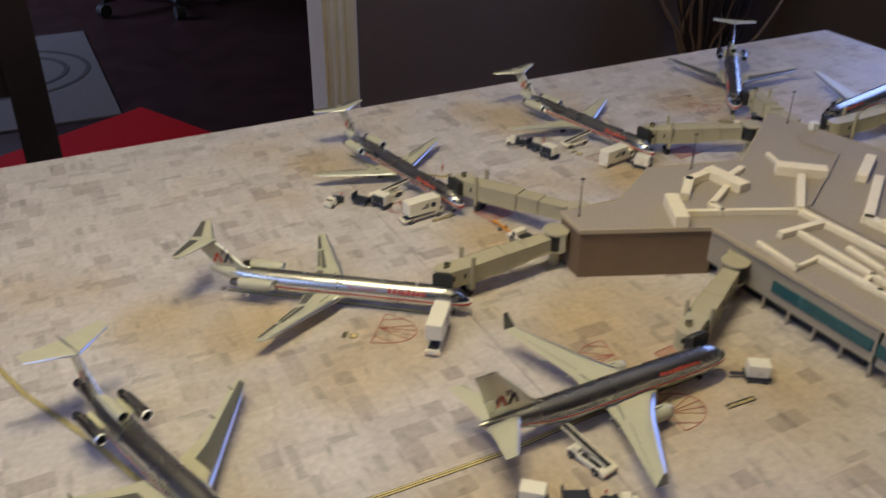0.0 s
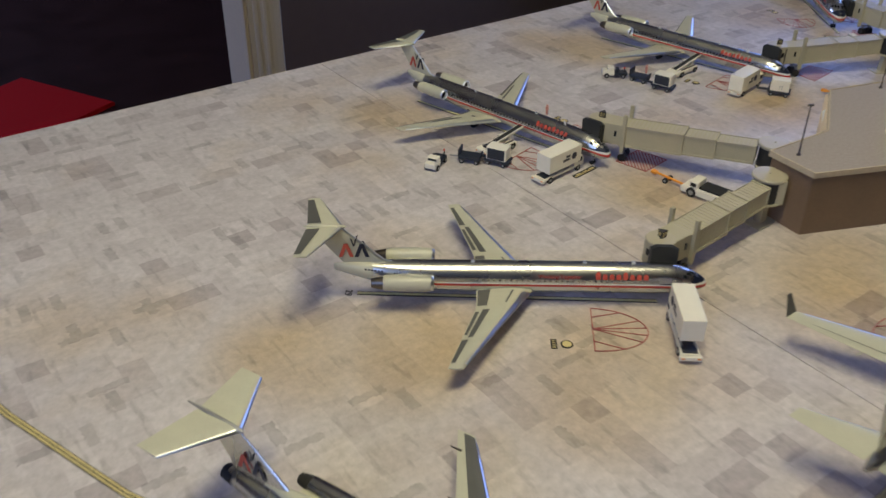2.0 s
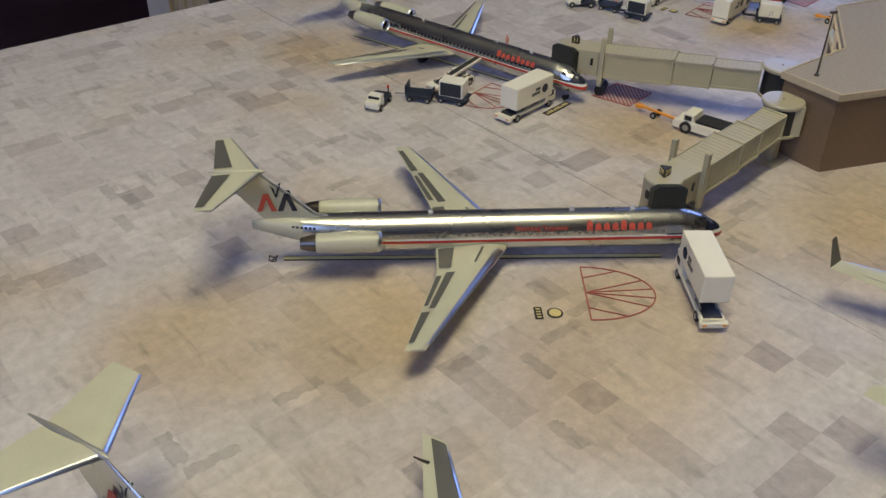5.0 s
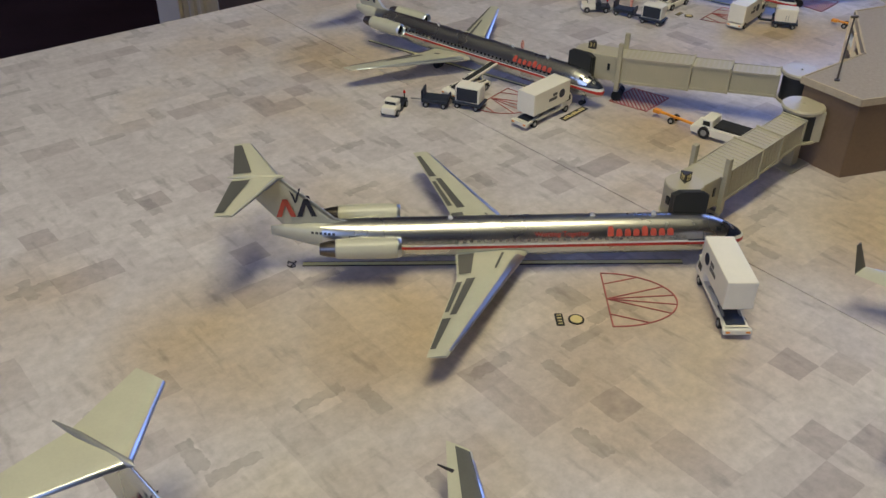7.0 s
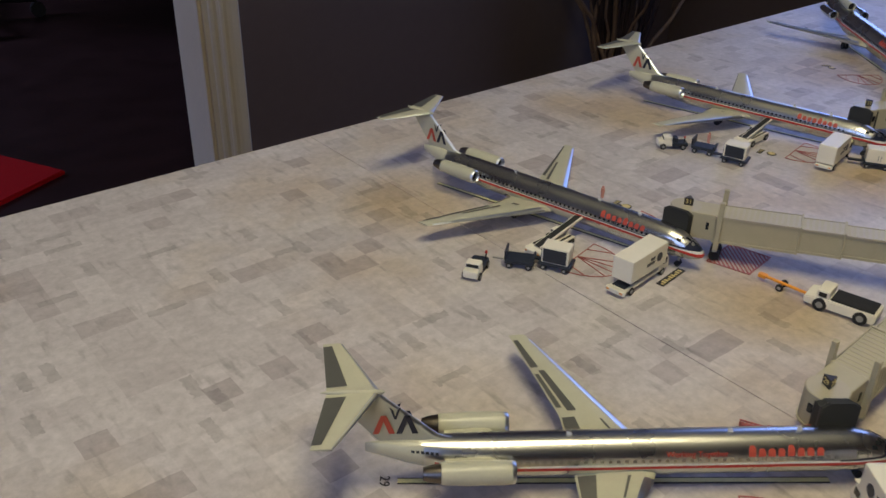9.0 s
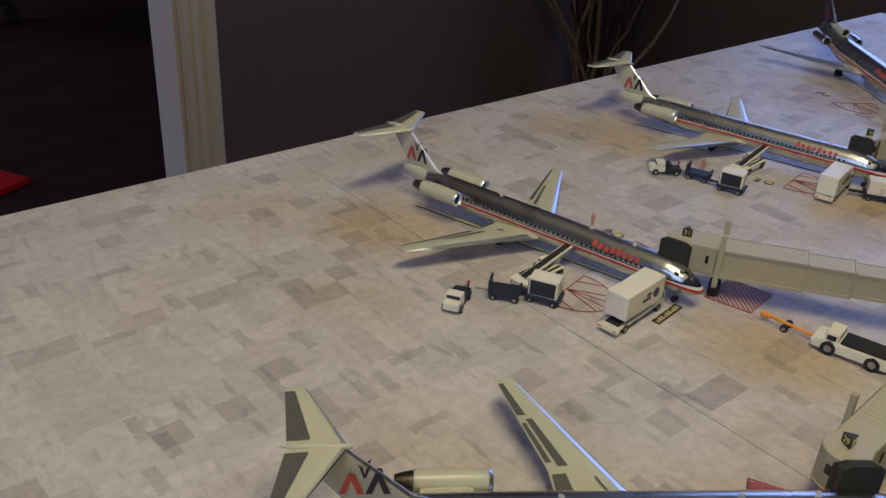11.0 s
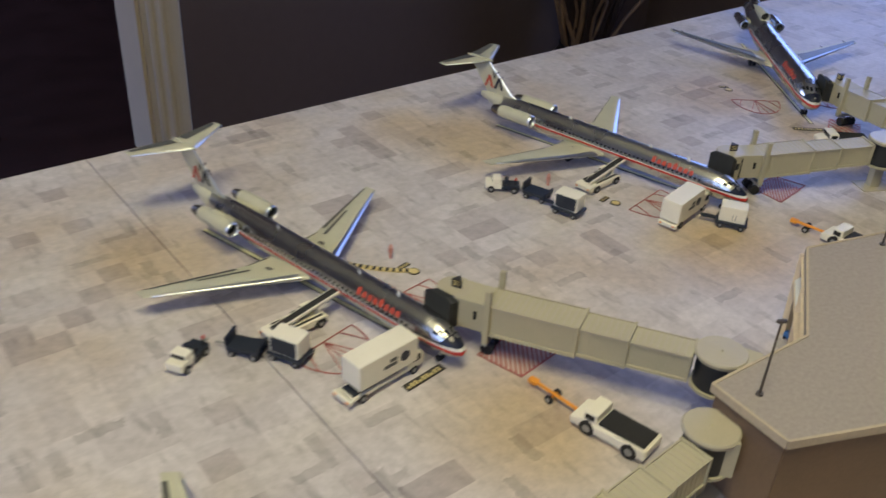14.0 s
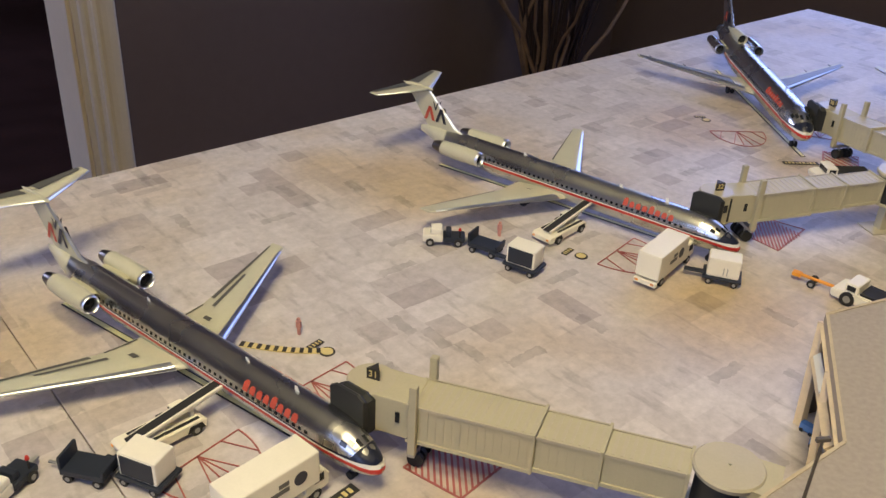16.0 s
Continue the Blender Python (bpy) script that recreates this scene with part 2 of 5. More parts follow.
# ---- building helpers ----
def thing(name, m, label, category, group="", kind=""):
    ob = new(name)
    ob.empty_display_size = 0.01
    ob.matrix_world = m
    return tagged(ob, label, category, group, kind)


def part(name, bm, mat, parent=None, label="", smooth=0.0, m=None):
    bmesh.ops.recalc_face_normals(bm, faces=bm.faces)
    me = bpy.data.meshes.new(name)
    bm.to_mesh(me)
    bm.free()
    me.materials.append(M[mat])
    if smooth:
        me.shade_smooth()
        me.set_sharp_from_angle(angle=radians(smooth))
    ob = new(name, me)
    if m is not None:
        ob.matrix_world = m
    if parent is not None:
        ob.parent = parent
    if label:
        ob["label"] = label
    return ob


def box(bm, x0, x1, y0, y1, z0, z1, bevel=0.0, m=None):
    t = bmesh.new()
    bmesh.ops.create_cube(t, size=1)
    for v in t.verts:
        v.co = Vector((x0 + (v.co.x + 0.5) * (x1 - x0), y0 + (v.co.y + 0.5) * (y1 - y0), z0 + (v.co.z + 0.5) * (z1 - z0)))
    if bevel:
        bmesh.ops.bevel(t, geom=t.edges[:], offset=bevel, segments=2, affect="EDGES", profile=0.6)
    return merge(bm, t, m)


def merge(bm, t, m=None):
    index = {}
    for v in t.verts:
        index[v] = bm.verts.new(m @ v.co if m is not None else v.co)
    for f in t.faces:
        try:
            bm.faces.new([index[v] for v in f.verts])
        except ValueError:
            pass
    t.free()
    return bm


def cyl(bm, a, c, r0, r1=None, seg=16, caps=True):
    """A tapered rod from a to c."""
    a, c = Vector(a), Vector(c)
    d = c - a
    turn = d.to_track_quat("Z", "Y").to_matrix()
    r1 = r0 if r1 is None else r1
    rings = []
    for p, r in ((a, r0), (c, r1)):
        rings.append([bm.verts.new(p + turn @ Vector((r * math.cos(k), r * math.sin(k), 0))) for k in [2 * math.pi * i / seg for i in range(seg)]])
    for i in range(seg):
        bm.faces.new((rings[0][i], rings[0][(i + 1) % seg], rings[1][(i + 1) % seg], rings[1][i]))
    if caps:
        bm.faces.new(rings[0][::-1])
        bm.faces.new(rings[1])
    return bm


def lathe(bm, a, axis, profile, seg=20):
    """A body turned round an axis from a: profile of (distance along, radius)."""
    a, axis = Vector(a), Vector(axis).normalized()
    turn = axis.to_track_quat("Z", "Y").to_matrix()
    rings = []
    for d, r in profile:
        rings.append([bm.verts.new(a + turn @ Vector((r * math.cos(k), r * math.sin(k), d))) for k in [2 * math.pi * i / seg for i in range(seg)]])
    for p, q in zip(rings, rings[1:]):
        for i in range(seg):
            bm.faces.new((p[i], p[(i + 1) % seg], q[(i + 1) % seg], q[i]))
    return bm


def prism(bm, points, z0, z1):
    low = [bm.verts.new((x, y, z0)) for x, y in points]
    top = [bm.verts.new((x, y, z1)) for x, y in points]
    n = len(points)
    bm.faces.new(low[::-1])
    bm.faces.new(top)
    for i in range(n):
        bm.faces.new((low[i], low[(i + 1) % n], top[(i + 1) % n], top[i]))
    return bm


def loft(bm, rings, close=True):
    made = [[bm.verts.new(p) for p in r] for r in rings]
    n = len(made[0])
    for p, q in zip(made, made[1:]):
        for i in range(n):
            bm.faces.new((p[i], p[(i + 1) % n], q[(i + 1) % n], q[i]))
    if close:
        bm.faces.new(made[0][::-1])
        bm.faces.new(made[-1])
    return bm


def strip(bm, pts, width, z0=0.0002, z1=0.0005):
    """A flat printed line through pts, mitred at its bends."""
    pts = [Vector((p[0], p[1], 0)) for p in pts]
    rings = []
    for i, p in enumerate(pts):
        d0 = (p - pts[i - 1]).normalized() if i else None
        d1 = (pts[i + 1] - p).normalized() if i + 1 < len(pts) else None
        d = ((d0 or d1) + (d1 or d0)).normalized()
        n = Vector((-d.y, d.x, 0)) * width / 2 / max(0.45, d.dot(d0 or d1))
        rings.append([(p + n * s) + Vector((0, 0, z)) for s, z in ((-1, z0), (1, z0), (1, z1), (-1, z1))])
    return loft(bm, rings)


def lettering(body, size, depth=0.0002):
    """The built-in font as a mesh, centred, lying in its xy plane."""
    curve = bpy.data.curves.new("lettering", "FONT")
    curve.body, curve.size, curve.extrude = body, size, depth
    curve.align_x, curve.align_y = "CENTER", "CENTER"
    curve.resolution_u = 3
    ob = new("lettering", curve)
    bpy.context.view_layer.update()
    me = bpy.data.meshes.new_from_object(ob.evaluated_get(bpy.context.evaluated_depsgraph_get()))
    bpy.data.objects.remove(ob)
    bm = bmesh.new()
    bm.from_mesh(me)
    return bm


# ---- the room ----
def slab(name, boxes, mat, label, category, bevel=0.0):
    bm = bmesh.new()
    for b in boxes:
        box(bm, *b, bevel)
    ob = part(name, bm, mat, m=UV)
    return tagged(ob, label, category, kind="structure")


FLOOR, TOP = -0.75, 1.75
slab("floor", [(-3.2, 4.0, -2.2, 7.0, FLOOR - 0.1, FLOOR)], "floor", "very dark reddish-brown polished wood floor", "floor")
# unseen ceiling, added to close the room and limit the bounce
slab("ceiling", [(-3.2, 4.0, -2.2, 7.0, TOP, TOP + 0.1)], "ceil", "unseen plain ceiling, darkened to cut bounced light", "ceiling")
WV = 2.45
slab("wall_north", [(0.968, 2.75, WV, WV + 0.13, FLOOR, TOP), (-2.2, -0.25, WV, WV + 0.15, FLOOR, TOP), (-0.25, 0.968, WV, WV + 0.15, 1.35, TOP)],
     "wall", "unseen dark taupe wall that closes the room with a doorway", "wall")
slab("wall_east", [(2.75, 2.9, -2.2, 0.75, FLOOR, TOP), (2.75, 2.9, 1.95, WV + 0.15, FLOOR, TOP), (2.75, 2.9, 0.75, 1.95, FLOOR, 0.2), (2.75, 2.9, 0.75, 1.95, 1.3, TOP)],
     "wall", "unseen dark taupe wall that closes the room with a window opening", "wall")
# west and south walls are out of view, added to shut out world light
slab("unseen_wall_west", [(-2.2, -2.05, -2.2, WV, FLOOR, TOP)], "wall", "unseen dark taupe side wall that closes the room", "wall")
slab("unseen_wall_south", [(-2.2, 2.9, -2.2, -2.05, FLOOR, TOP)], "wall", "unseen dark taupe wall that closes the room", "wall")
slab("wall_hall", [(-3.2, 4.0, 6.6, 6.75, FLOOR, TOP), (-3.2, -3.05, WV, 6.6, FLOOR, TOP), (2.9, 3.05, WV + 0.15, 6.6, FLOOR, TOP)],
     "wall", "dark walls of the room beyond the doorway", "wall")

# door casing with its flutes, and the jamb inside the opening
casing = thing("door_1", UV, "cream painted fluted door casing round the open doorway", "door casing", kind="structure")
bm = bmesh.new()
prof = [(0.0, 0.0), (0.0, 0.016), (0.012, 0.02), (0.02, 0.013), (0.032, 0.013), (0.038, 0.019), (0.046, 0.019), (0.052, 0.013), (0.062, 0.013), (0.068, 0.019), (0.080, 0.023), (0.098, 0.026), (0.105, 0.02), (0.105, 0.0)]
loft(bm, [[Vector((0.957 + 0.86 * a, WV - d, z)) for a, d in prof] for z in (FLOOR, 1.45)])
part("casing_upright", bm, "trimp", casing)
bm = bmesh.new()
loft(bm, [[Vector((-0.25 - a, WV - d, z)) for a, d in prof] for z in (FLOOR, 1.45)])
part("casing_upright", bm, "trimp", casing)
part("casing_head", box(bmesh.new(), -0.35, 1.047, WV - 0.02, WV - 0.001, 1.35, 1.46, 0.004), "trimp", casing)
part("jamb", box(bmesh.new(), 0.949, 0.966, WV - 0.004, WV + 0.135, FLOOR, 1.35, 0.003), "trimp", casing)
part("jamb", box(bmesh.new(), -0.248, -0.23, WV - 0.004, WV + 0.16, FLOOR, 1.35, 0.003), "trimp", casing)


def flat_thing(name, pts, z0, z1, mat, label, category):
    bm = bmesh.new()
    prism(bm, pts, z0, z1)
    bmesh.ops.bevel(bm, geom=[e for e in bm.edges if abs(e.verts[0].co.z - e.verts[1].co.z) < 1e-6 and e.verts[0].co.z > (z0 + z1) / 2], offset=0.003, segments=2, affect="EDGES")
    return tagged(part(name, bm, mat), label, category)


flat_thing("carpet_runner", [(-1.14, 2.98), (-0.82, 2.77), (-1.45, 1.80), (-1.77, 2.01)], FLOOR, FLOOR + 0.012, "carpet", "plain red carpet runner on the dark wood floor", "rug")
rug = thing("patterned_rug", Matrix.Identity(4), "pale grey woven rug with a dark ring pattern", "rug")
bm = bmesh.new()
prism(bm, [(-1.72, 3.86), (-1.19, 2.92), (-2.3, 2.30), (-2.85, 3.2)], FLOOR, FLOOR + 0.008)
part("pile", bm, "rug", rug)
for r in (0.2, 0.28):
    bm = bmesh.new()
    strip(bm, [(-1.76 + r * math.cos(k * math.pi / 20), 3.28 + r * math.sin(k * math.pi / 20)) for k in range(41)], 0.018, FLOOR + 0.008, FLOOR + 0.010)
    part("ring_pattern", bm, "rugline", rug)

# swivel chair foot in the room beyond
sw = thing("swivel_chair", pose(-1.55, 4.35, FLOOR), "black swivel chair with a star-shaped castor base", "chair")
for k in range(5):
    a = radians(72 * k + 20)
    d = Vector((math.cos(a), math.sin(a), 0))
    bm = bmesh.new()
    cyl(bm, d * 0.03 + Vector((0, 0, 0.10)), d * 0.30 + Vector((0, 0, 0.075)), 0.024, 0.014, 10)
    leg = part("base_leg", bm, "black", sw, smooth=40)
    bm = bmesh.new()
    cyl(bm, d * 0.30 + Vector((-d.y, d.x, 0)) * 0.02 + Vector((0, 0, 0.03)), d * 0.30 - Vector((-d.y, d.x, 0)) * 0.02 + Vector((0, 0, 0.03)), 0.03, None, 14)
    part("castor", bm, "black", sw, smooth=40)
part("column", cyl(bmesh.new(), (0, 0, 0.08), (0, 0, 0.42), 0.03), "black", sw, smooth=40)
part("seat", box(bmesh.new(), -0.24, 0.24, -0.24, 0.24, 0.42, 0.50, 0.03), "black", sw, smooth=40)
part("backrest", box(bmesh.new(), -0.22, 0.22, 0.21, 0.27, 0.56, 1.05, 0.03), "black", sw, smooth=40)
part("back_stem", box(bmesh.new(), -0.03, 0.03, 0.20, 0.24, 0.44, 0.60, 0.01), "black", sw, smooth=40)

# dining chair drawn up to the far side of the table
ch = thing("dining_chair", pose(-0.56, 1.295, FLOOR, 0, 0, 30), "near-black stained wooden dining chair at the table", "chair")
for sx in (-0.45, 0.0):
    bm = bmesh.new()
    loft(bm, [[Vector((sx + a, y + b, z)) for a, b in ((-0.052, -0.02), (0, -0.02), (0, 0.025), (-0.052, 0.025))] for z, y in ((0.0, 0.05), (0.45, 0.0), (1.06, 0.10))])
    part("back_post", bm, "wood", ch)
    part("front_leg", box(bmesh.new(), sx - 0.045, sx - 0.005, -0.46, -0.42, 0.0, 0.43, 0.004), "wood", ch)
part("seat", box(bmesh.new(), -0.51, 0.01, -0.48, -0.02, 0.43, 0.48, 0.012), "wood", ch, smooth=40)
bm = bmesh.new()
loft(bm, [[Vector((x, y + b, z)) for x, b in ((-0.452, 0.005), (-0.050, 0.005), (-0.050, 0.022), (-0.452, 0.022))] for z, y in ((0.69, 0.035), (1.04, 0.095))])
part("back_panel", bm, "wood", ch)

# dried arrangement by the corner
vase = thing("floor_vase", UV @ pose(2.2, 2.22, FLOOR), "tall dark vase of dried twisted branches on the floor", "vase")
bm = bmesh.new()
lathe(bm, (0, 0, 0), (0, 0, 1), [(0.0, 0.0), (0.0, 0.08), (0.03, 0.11), (0.09, 0.12), (0.14, 0.09), (0.16, 0.075), (0.17, 0.08), (0.17, 0.07), (0.1, 0.07)], 28)
part("vase_body", bm, "vase", vase, smooth=60)
rnd = random.Random(4)


def stem(bm, rnd, lean, height, r, seg=9, wild=0.02):
    a = rnd.uniform(0, 6.283)
    p = Vector((0.04 * math.cos(a), 0.04 * math.sin(a), 0.10))
    d = Vector((lean * math.cos(a), lean * math.sin(a), 1)).normalized()
    for k in range(seg):
        q = p + d * height / seg
        cyl(bm, p, q, r * (1 - k / seg * 0.7), r * (1 - (k + 1) / seg * 0.7), 6, False)
        p = q
        d = (d + Vector((rnd.uniform(-1, 1), rnd.uniform(-1, 1), rnd.uniform(-0.2, 0.3))) * wild * 6).normalized()


bm = bmesh.new()
for k in range(110):
    stem(bm, rnd, rnd.uniform(0.02, 0.26), rnd.uniform(0.7, 1.2), rnd.uniform(0.002, 0.0045), 7, 0.012)
tagged(part("stem_bundle", bm, "stem", vase, "dense dark dried stems", smooth=60), kind="stuff")
for k in range(11):
    bm = bmesh.new()
    stem(bm, rnd, rnd.uniform(0.12, 0.42), rnd.uniform(0.9, 1.3), rnd.uniform(0.005, 0.009), 14, 0.05)
    tagged(part("branch", bm, "branch", vase, "tan twisted branch", smooth=60), kind="stuff")

# ---- the table and its printed sheets ----
table = thing("display_table", UV, "large table under printed apron sheets", "table")
part("table_top", box(bmesh.new(), -0.9, 1.322, -0.25, 1.034, -0.03, -0.002, 0.002), "ply", table)
for x in (-0.82, 1.24):
    for y in (-0.17, 0.95):
        part("leg", box(bmesh.new(), x - 0.03, x + 0.03, y - 0.03, y + 0.03, FLOOR, -0.03, 0.004), "wood", table)
SEAM = 0.416
sheet = thing("printed_sheet", UV, "printed concrete-slab apron sheet covering the table", "printed sheet", "apron sheets")
part("paper", box(bmesh.new(), -0.9, SEAM - 0.00022, -0.25, 1.036, -0.002, 0.0, 0.0004), "apron", sheet)
sheet2 = thing("printed_sheet", UV, "printed concrete-slab apron sheet covering the table", "printed sheet", "apron sheets")
part("paper", box(bmesh.new(), SEAM + 0.00022, 1.324, -0.25, 1.036, -0.002, 0.0, 0.0004), "apron", sheet2)

# ---- aircraft ----
class Hull:
    """A fuselage in metres of the real aeroplane: stations (x behind the nose, centre height, half width, half height)."""

    def __init__(self, stations, s):
        self.st, self.s = stations, s

    def at(self, x):
        st = self.st
        for a, b in zip(st, st[1:]):
            if x <= b[0]:
                k = (x - a[0]) / (b[0] - a[0])
                return [p + (q - p) * k for p, q in zip(a[1:], b[1:])]
        return list(st[-1][1:])

    def point(self, x, deg, out=0.0):
        cz, ry, rz = self.at(x)
        a = radians(deg)
        return Vector((-x, (ry + out) * math.cos(a), cz + (rz + out) * math.sin(a))) * self.s

    def body(self, bm, seg=40):
        xs = []
        for a, b in zip(self.st, self.st[1:]):
            n = 5 if b[0] - a[0] < 4 else 3
            xs += [a[0] + (b[0] - a[0]) * k / n for k in range(n)]
        xs.append(self.st[-1][0])
        return loft(bm, [[self.point(x, 360 * i / seg) for i in range(seg)] for x in xs])

    def patch(self, bm, x0, x1, a0, a1, out=0.02, nx=1, na=2, right=False):
        xs = [x0 + (x1 - x0) * i / nx for i in range(nx + 1)]
        an = [a0 + (a1 - a0) * i / na for i in range(na + 1)]
        if right:
            an = [180 - a for a in an]
        top = [[bm.verts.new(self.point(x, a, out)) for a in an] for x in xs]
        for p, q in zip(top, top[1:]):
            for i in range(na):
                bm.faces.new((p[i], p[i + 1], q[i + 1], q[i]))
        rim = [r[0] for r in top] + top[-1][1:] + [r[-1] for r in top[::-1]][1:] + top[0][::-1][1:-1]
        xa = [(x, an[0]) for x in xs] + [(xs[-1], a) for a in an[1:]] + [(x, an[-1]) for x in xs[::-1]][1:] + [(xs[0], a) for a in an[::-1]][1:-1]
        low = [bm.verts.new(self.point(x, a, out - 0.05)) for x, a in xa]
        n = len(rim)
        for i in range(n):
            bm.faces.new((rim[i], rim[(i + 1) % n], low[(i + 1) % n], low[i]))
        return bm


    def band(self, bm, levels, out=0.03, right=False, n=6):
        """A painted band between two heights that change along the hull: levels of (x, low, high)."""
        rows = []
        for (x0, a0, b0), (x1, a1, b1) in zip(levels, levels[1:]):
            for k in range(n + (x1 == levels[-1][0])):
                f = k / n
                x, lo, hi = x0 + (x1 - x0) * f, a0 + (a1 - a0) * f, b0 + (b1 - b0) * f
                cz, ry, rz = self.at(x)
                row = []
                for j in range(5):
                    t = max(-1.0, min(1.0, (lo + (hi - lo) * j / 4 - cz) / rz))
                    y = (ry + out) * math.sqrt(1 - t * t) + 0.001
                    row.append(bm.verts.new(Vector((-x, -y if right else y, cz + (rz + out) * t)) * self.s))
                rows.append(row)
        for p, q in zip(rows, rows[1:]):
            for j in range(4):
                bm.faces.new((p[j], p[j + 1], q[j + 1], q[j]))
        return bm


FOIL = [(0.0, 0.0), (0.04, 0.32), (0.15, 0.5), (0.35, 0.52), (0.65, 0.32), (1.0, 0.02), (1.0, -0.02), (0.65, -0.2), (0.35, -0.36), (0.15, -0.38), (0.04, -0.26)]


def surface(bm, sections, s, upright=False):
    """A wing, fin or tailplane: sections of (leading edge x, span, height, chord, thickness)."""
    rings = []
    for x, y, z, c, t in sections:
        ring = []
        for a, b in FOIL:
            ring.append(Vector((-(x + a * c), y + b * t, z) if upright else (-(x + a * c), y, z + b * t)) * s)
        rings.append(ring)
    return loft(bm, rings)


def on_wing(sections, k, a, lift=0.03):
    """The point at the fraction k of the span and a of the chord, on the upper side."""
    f = k * (len(sections) - 1)
    i = min(int(f), len(sections) - 2)
    p = [u + (w - u) * (f - i) for u, w in zip(sections[i], sections[i + 1])]
    top = 0.0
    upper = FOIL[:6]
    for q, r in zip(upper, upper[1:]):
        if q[0] <= a <= r[0]:
            top = q[1] + (r[1] - q[1]) * (a - q[0]) / (r[0] - q[0])
    return Vector((-(p[0] + a * p[3]), p[1], p[2] + top * p[4] + lift))


def wing_panel(bm, sections, k0, k1, a0, a1, s, lift=0.07, n=16):
    cells = []
    for i in range(n + 1):
        k = k0 + (k1 - k0) * i / n
        row = [on_wing(sections, k, a0 + (a1 - a0) * j / 8, lift) * s for j in range(9)]
        cells.append([bm.verts.new(p) for p in row])
    for p, q in zip(cells, cells[1:]):
        for j in range(8):
            bm.faces.new((p[j], p[j + 1], q[j + 1], q[j]))
    return bm


def mirror(sections):
    return [(x, -y, z, c, t) for x, y, z, c, t in sections]


def wheels(bm_leg, bm_wheel, x, y, top, r, s, pair=0.35):
    cyl(bm_leg, Vector((-x, y, top)) * s, Vector((-x, y, r)) * s, 0.16 * s, None, 8)
    for d in (-pair, pair):
        cyl(bm_wheel, Vector((-x, y + d - 0.16, r)) * s, Vector((-x, y + d + 0.16, r)) * s, r * s, None, 14)


def nacelle(parent, x, y, z, length, r, s, mat="grey", dark="burnt"):
    k = s
    pod = part("engine", lathe(bmesh.new(), Vector((-x, y, z)) * k, (-1, 0, 0), [(0.05 * k, r * 0.86 * k), (0.12 * length * k, r * k), (0.45 * length * k, r * 1.02 * k), (0.8 * length * k, r * 0.92 * k), (0.82 * length * k, r * 0.7 * k)], 24), mat, parent, smooth=50)
    lip = part("intake_lip", lathe(bmesh.new(), Vector((-x, y, z)) * k, (-1, 0, 0), [(0.9 * k, r * 0.7 * k), (0.1 * k, r * 0.72 * k), (-0.02 * k, r * 0.82 * k), (0.08 * k, r * 0.9 * k), (0.3 * k, r * 0.95 * k)], 24), "edge", pod, "polished metal intake lip", smooth=60)
    fan = part("fan", lathe(bmesh.new(), Vector((-x - 0.55, y, z)) * k, (1, 0, 0), [(0.0, r * 0.74 * k), (0.02 * k, 0.3 * r * k), (0.3 * k, 0.02 * r * k)], 18), "black", pod)
    part("exhaust", lathe(bmesh.new(), Vector((-x - 0.78 * length, y, z)) * k, (-1, 0, 0), [(0.0, r * 0.86 * k), (0.12 * length * k, r * 0.74 * k), (0.22 * length * k, r * 0.55 * k), (0.2 * length * k, r * 0.4 * k), (0.05 * length * k, r * 0.35 * k)], 20), dark, pod, "burnt bare metal exhaust", smooth=50)
    return pod


WORD = (1.0, 0.72, 0.72, 0.72, 0.98, 0.72, 0.72, 0.72)


def title_block(hull, p, w, a0, a1, i, right):
    """One plain solid block of the title, its top corners stepped in."""
    bm = bmesh.new()
    t = (a1 - a0) * 0.2
    hull.patch(bm, p + 0.08 * w, p + 0.80 * w, a0, a1 - t, 0.03, 1, 2, right)
    hull.patch(bm, p + 0.20 * w, p + 0.68 * w, a1 - t, a1, 0.03, 1, 1, right)
    return bm


def livery(ob, hull, x0, x1, win0, win1, title, a_win, a_title=(24, 40), pane="glass"):
    """Cheat lines, windows and title of one airliner, both sides."""
    for right in (False, True):
        n = 34
        for name, mat, lo, hi in (("blue_stripe", "navy", a_win - 10, a_win - 7), ("white_stripe", "white", a_win - 14, a_win - 9), ("red_stripe", "red", a_win - 23, a_win - 14)):
            if mat == "navy" and pane == "faint":
                continue
            bm = bmesh.new()
            hull.patch(bm, x0, x1, lo, hi, 0.025, n, 1, right)
            part(name, bm, mat, ob, smooth=30)
        x = win0
        while x < win1:
            bm = bmesh.new()
            hull.patch(bm, x, x + 0.28, a_win - 3, a_win + 5, 0.02, 1, 1, right)
            part("cabin_window", bm, pane, ob)
            x += 0.62
        n = len(WORD)
        w = (title[1] - title[0]) / n
        for i, h in enumerate(WORD):
            p = title[0] + i * w if not right else title[1] - (i + 1) * w
            part("title_block", title_block(hull, p, w, a_title[0], a_title[0] + (a_title[1] - a_title[0]) * h, i, right), "title", ob)
        for k, x in enumerate((3.4, win1 + 0.6)):
            bm = bmesh.new()
            for q in ((x, x + 0.06, -22, 26), (x + 0.85, x + 0.91, -22, 26), (x, x + 0.91, 26, 28)):
                hull.patch(bm, *q, 0.02, 1, 4, right)
            part("door_outline", bm, "slat", ob)


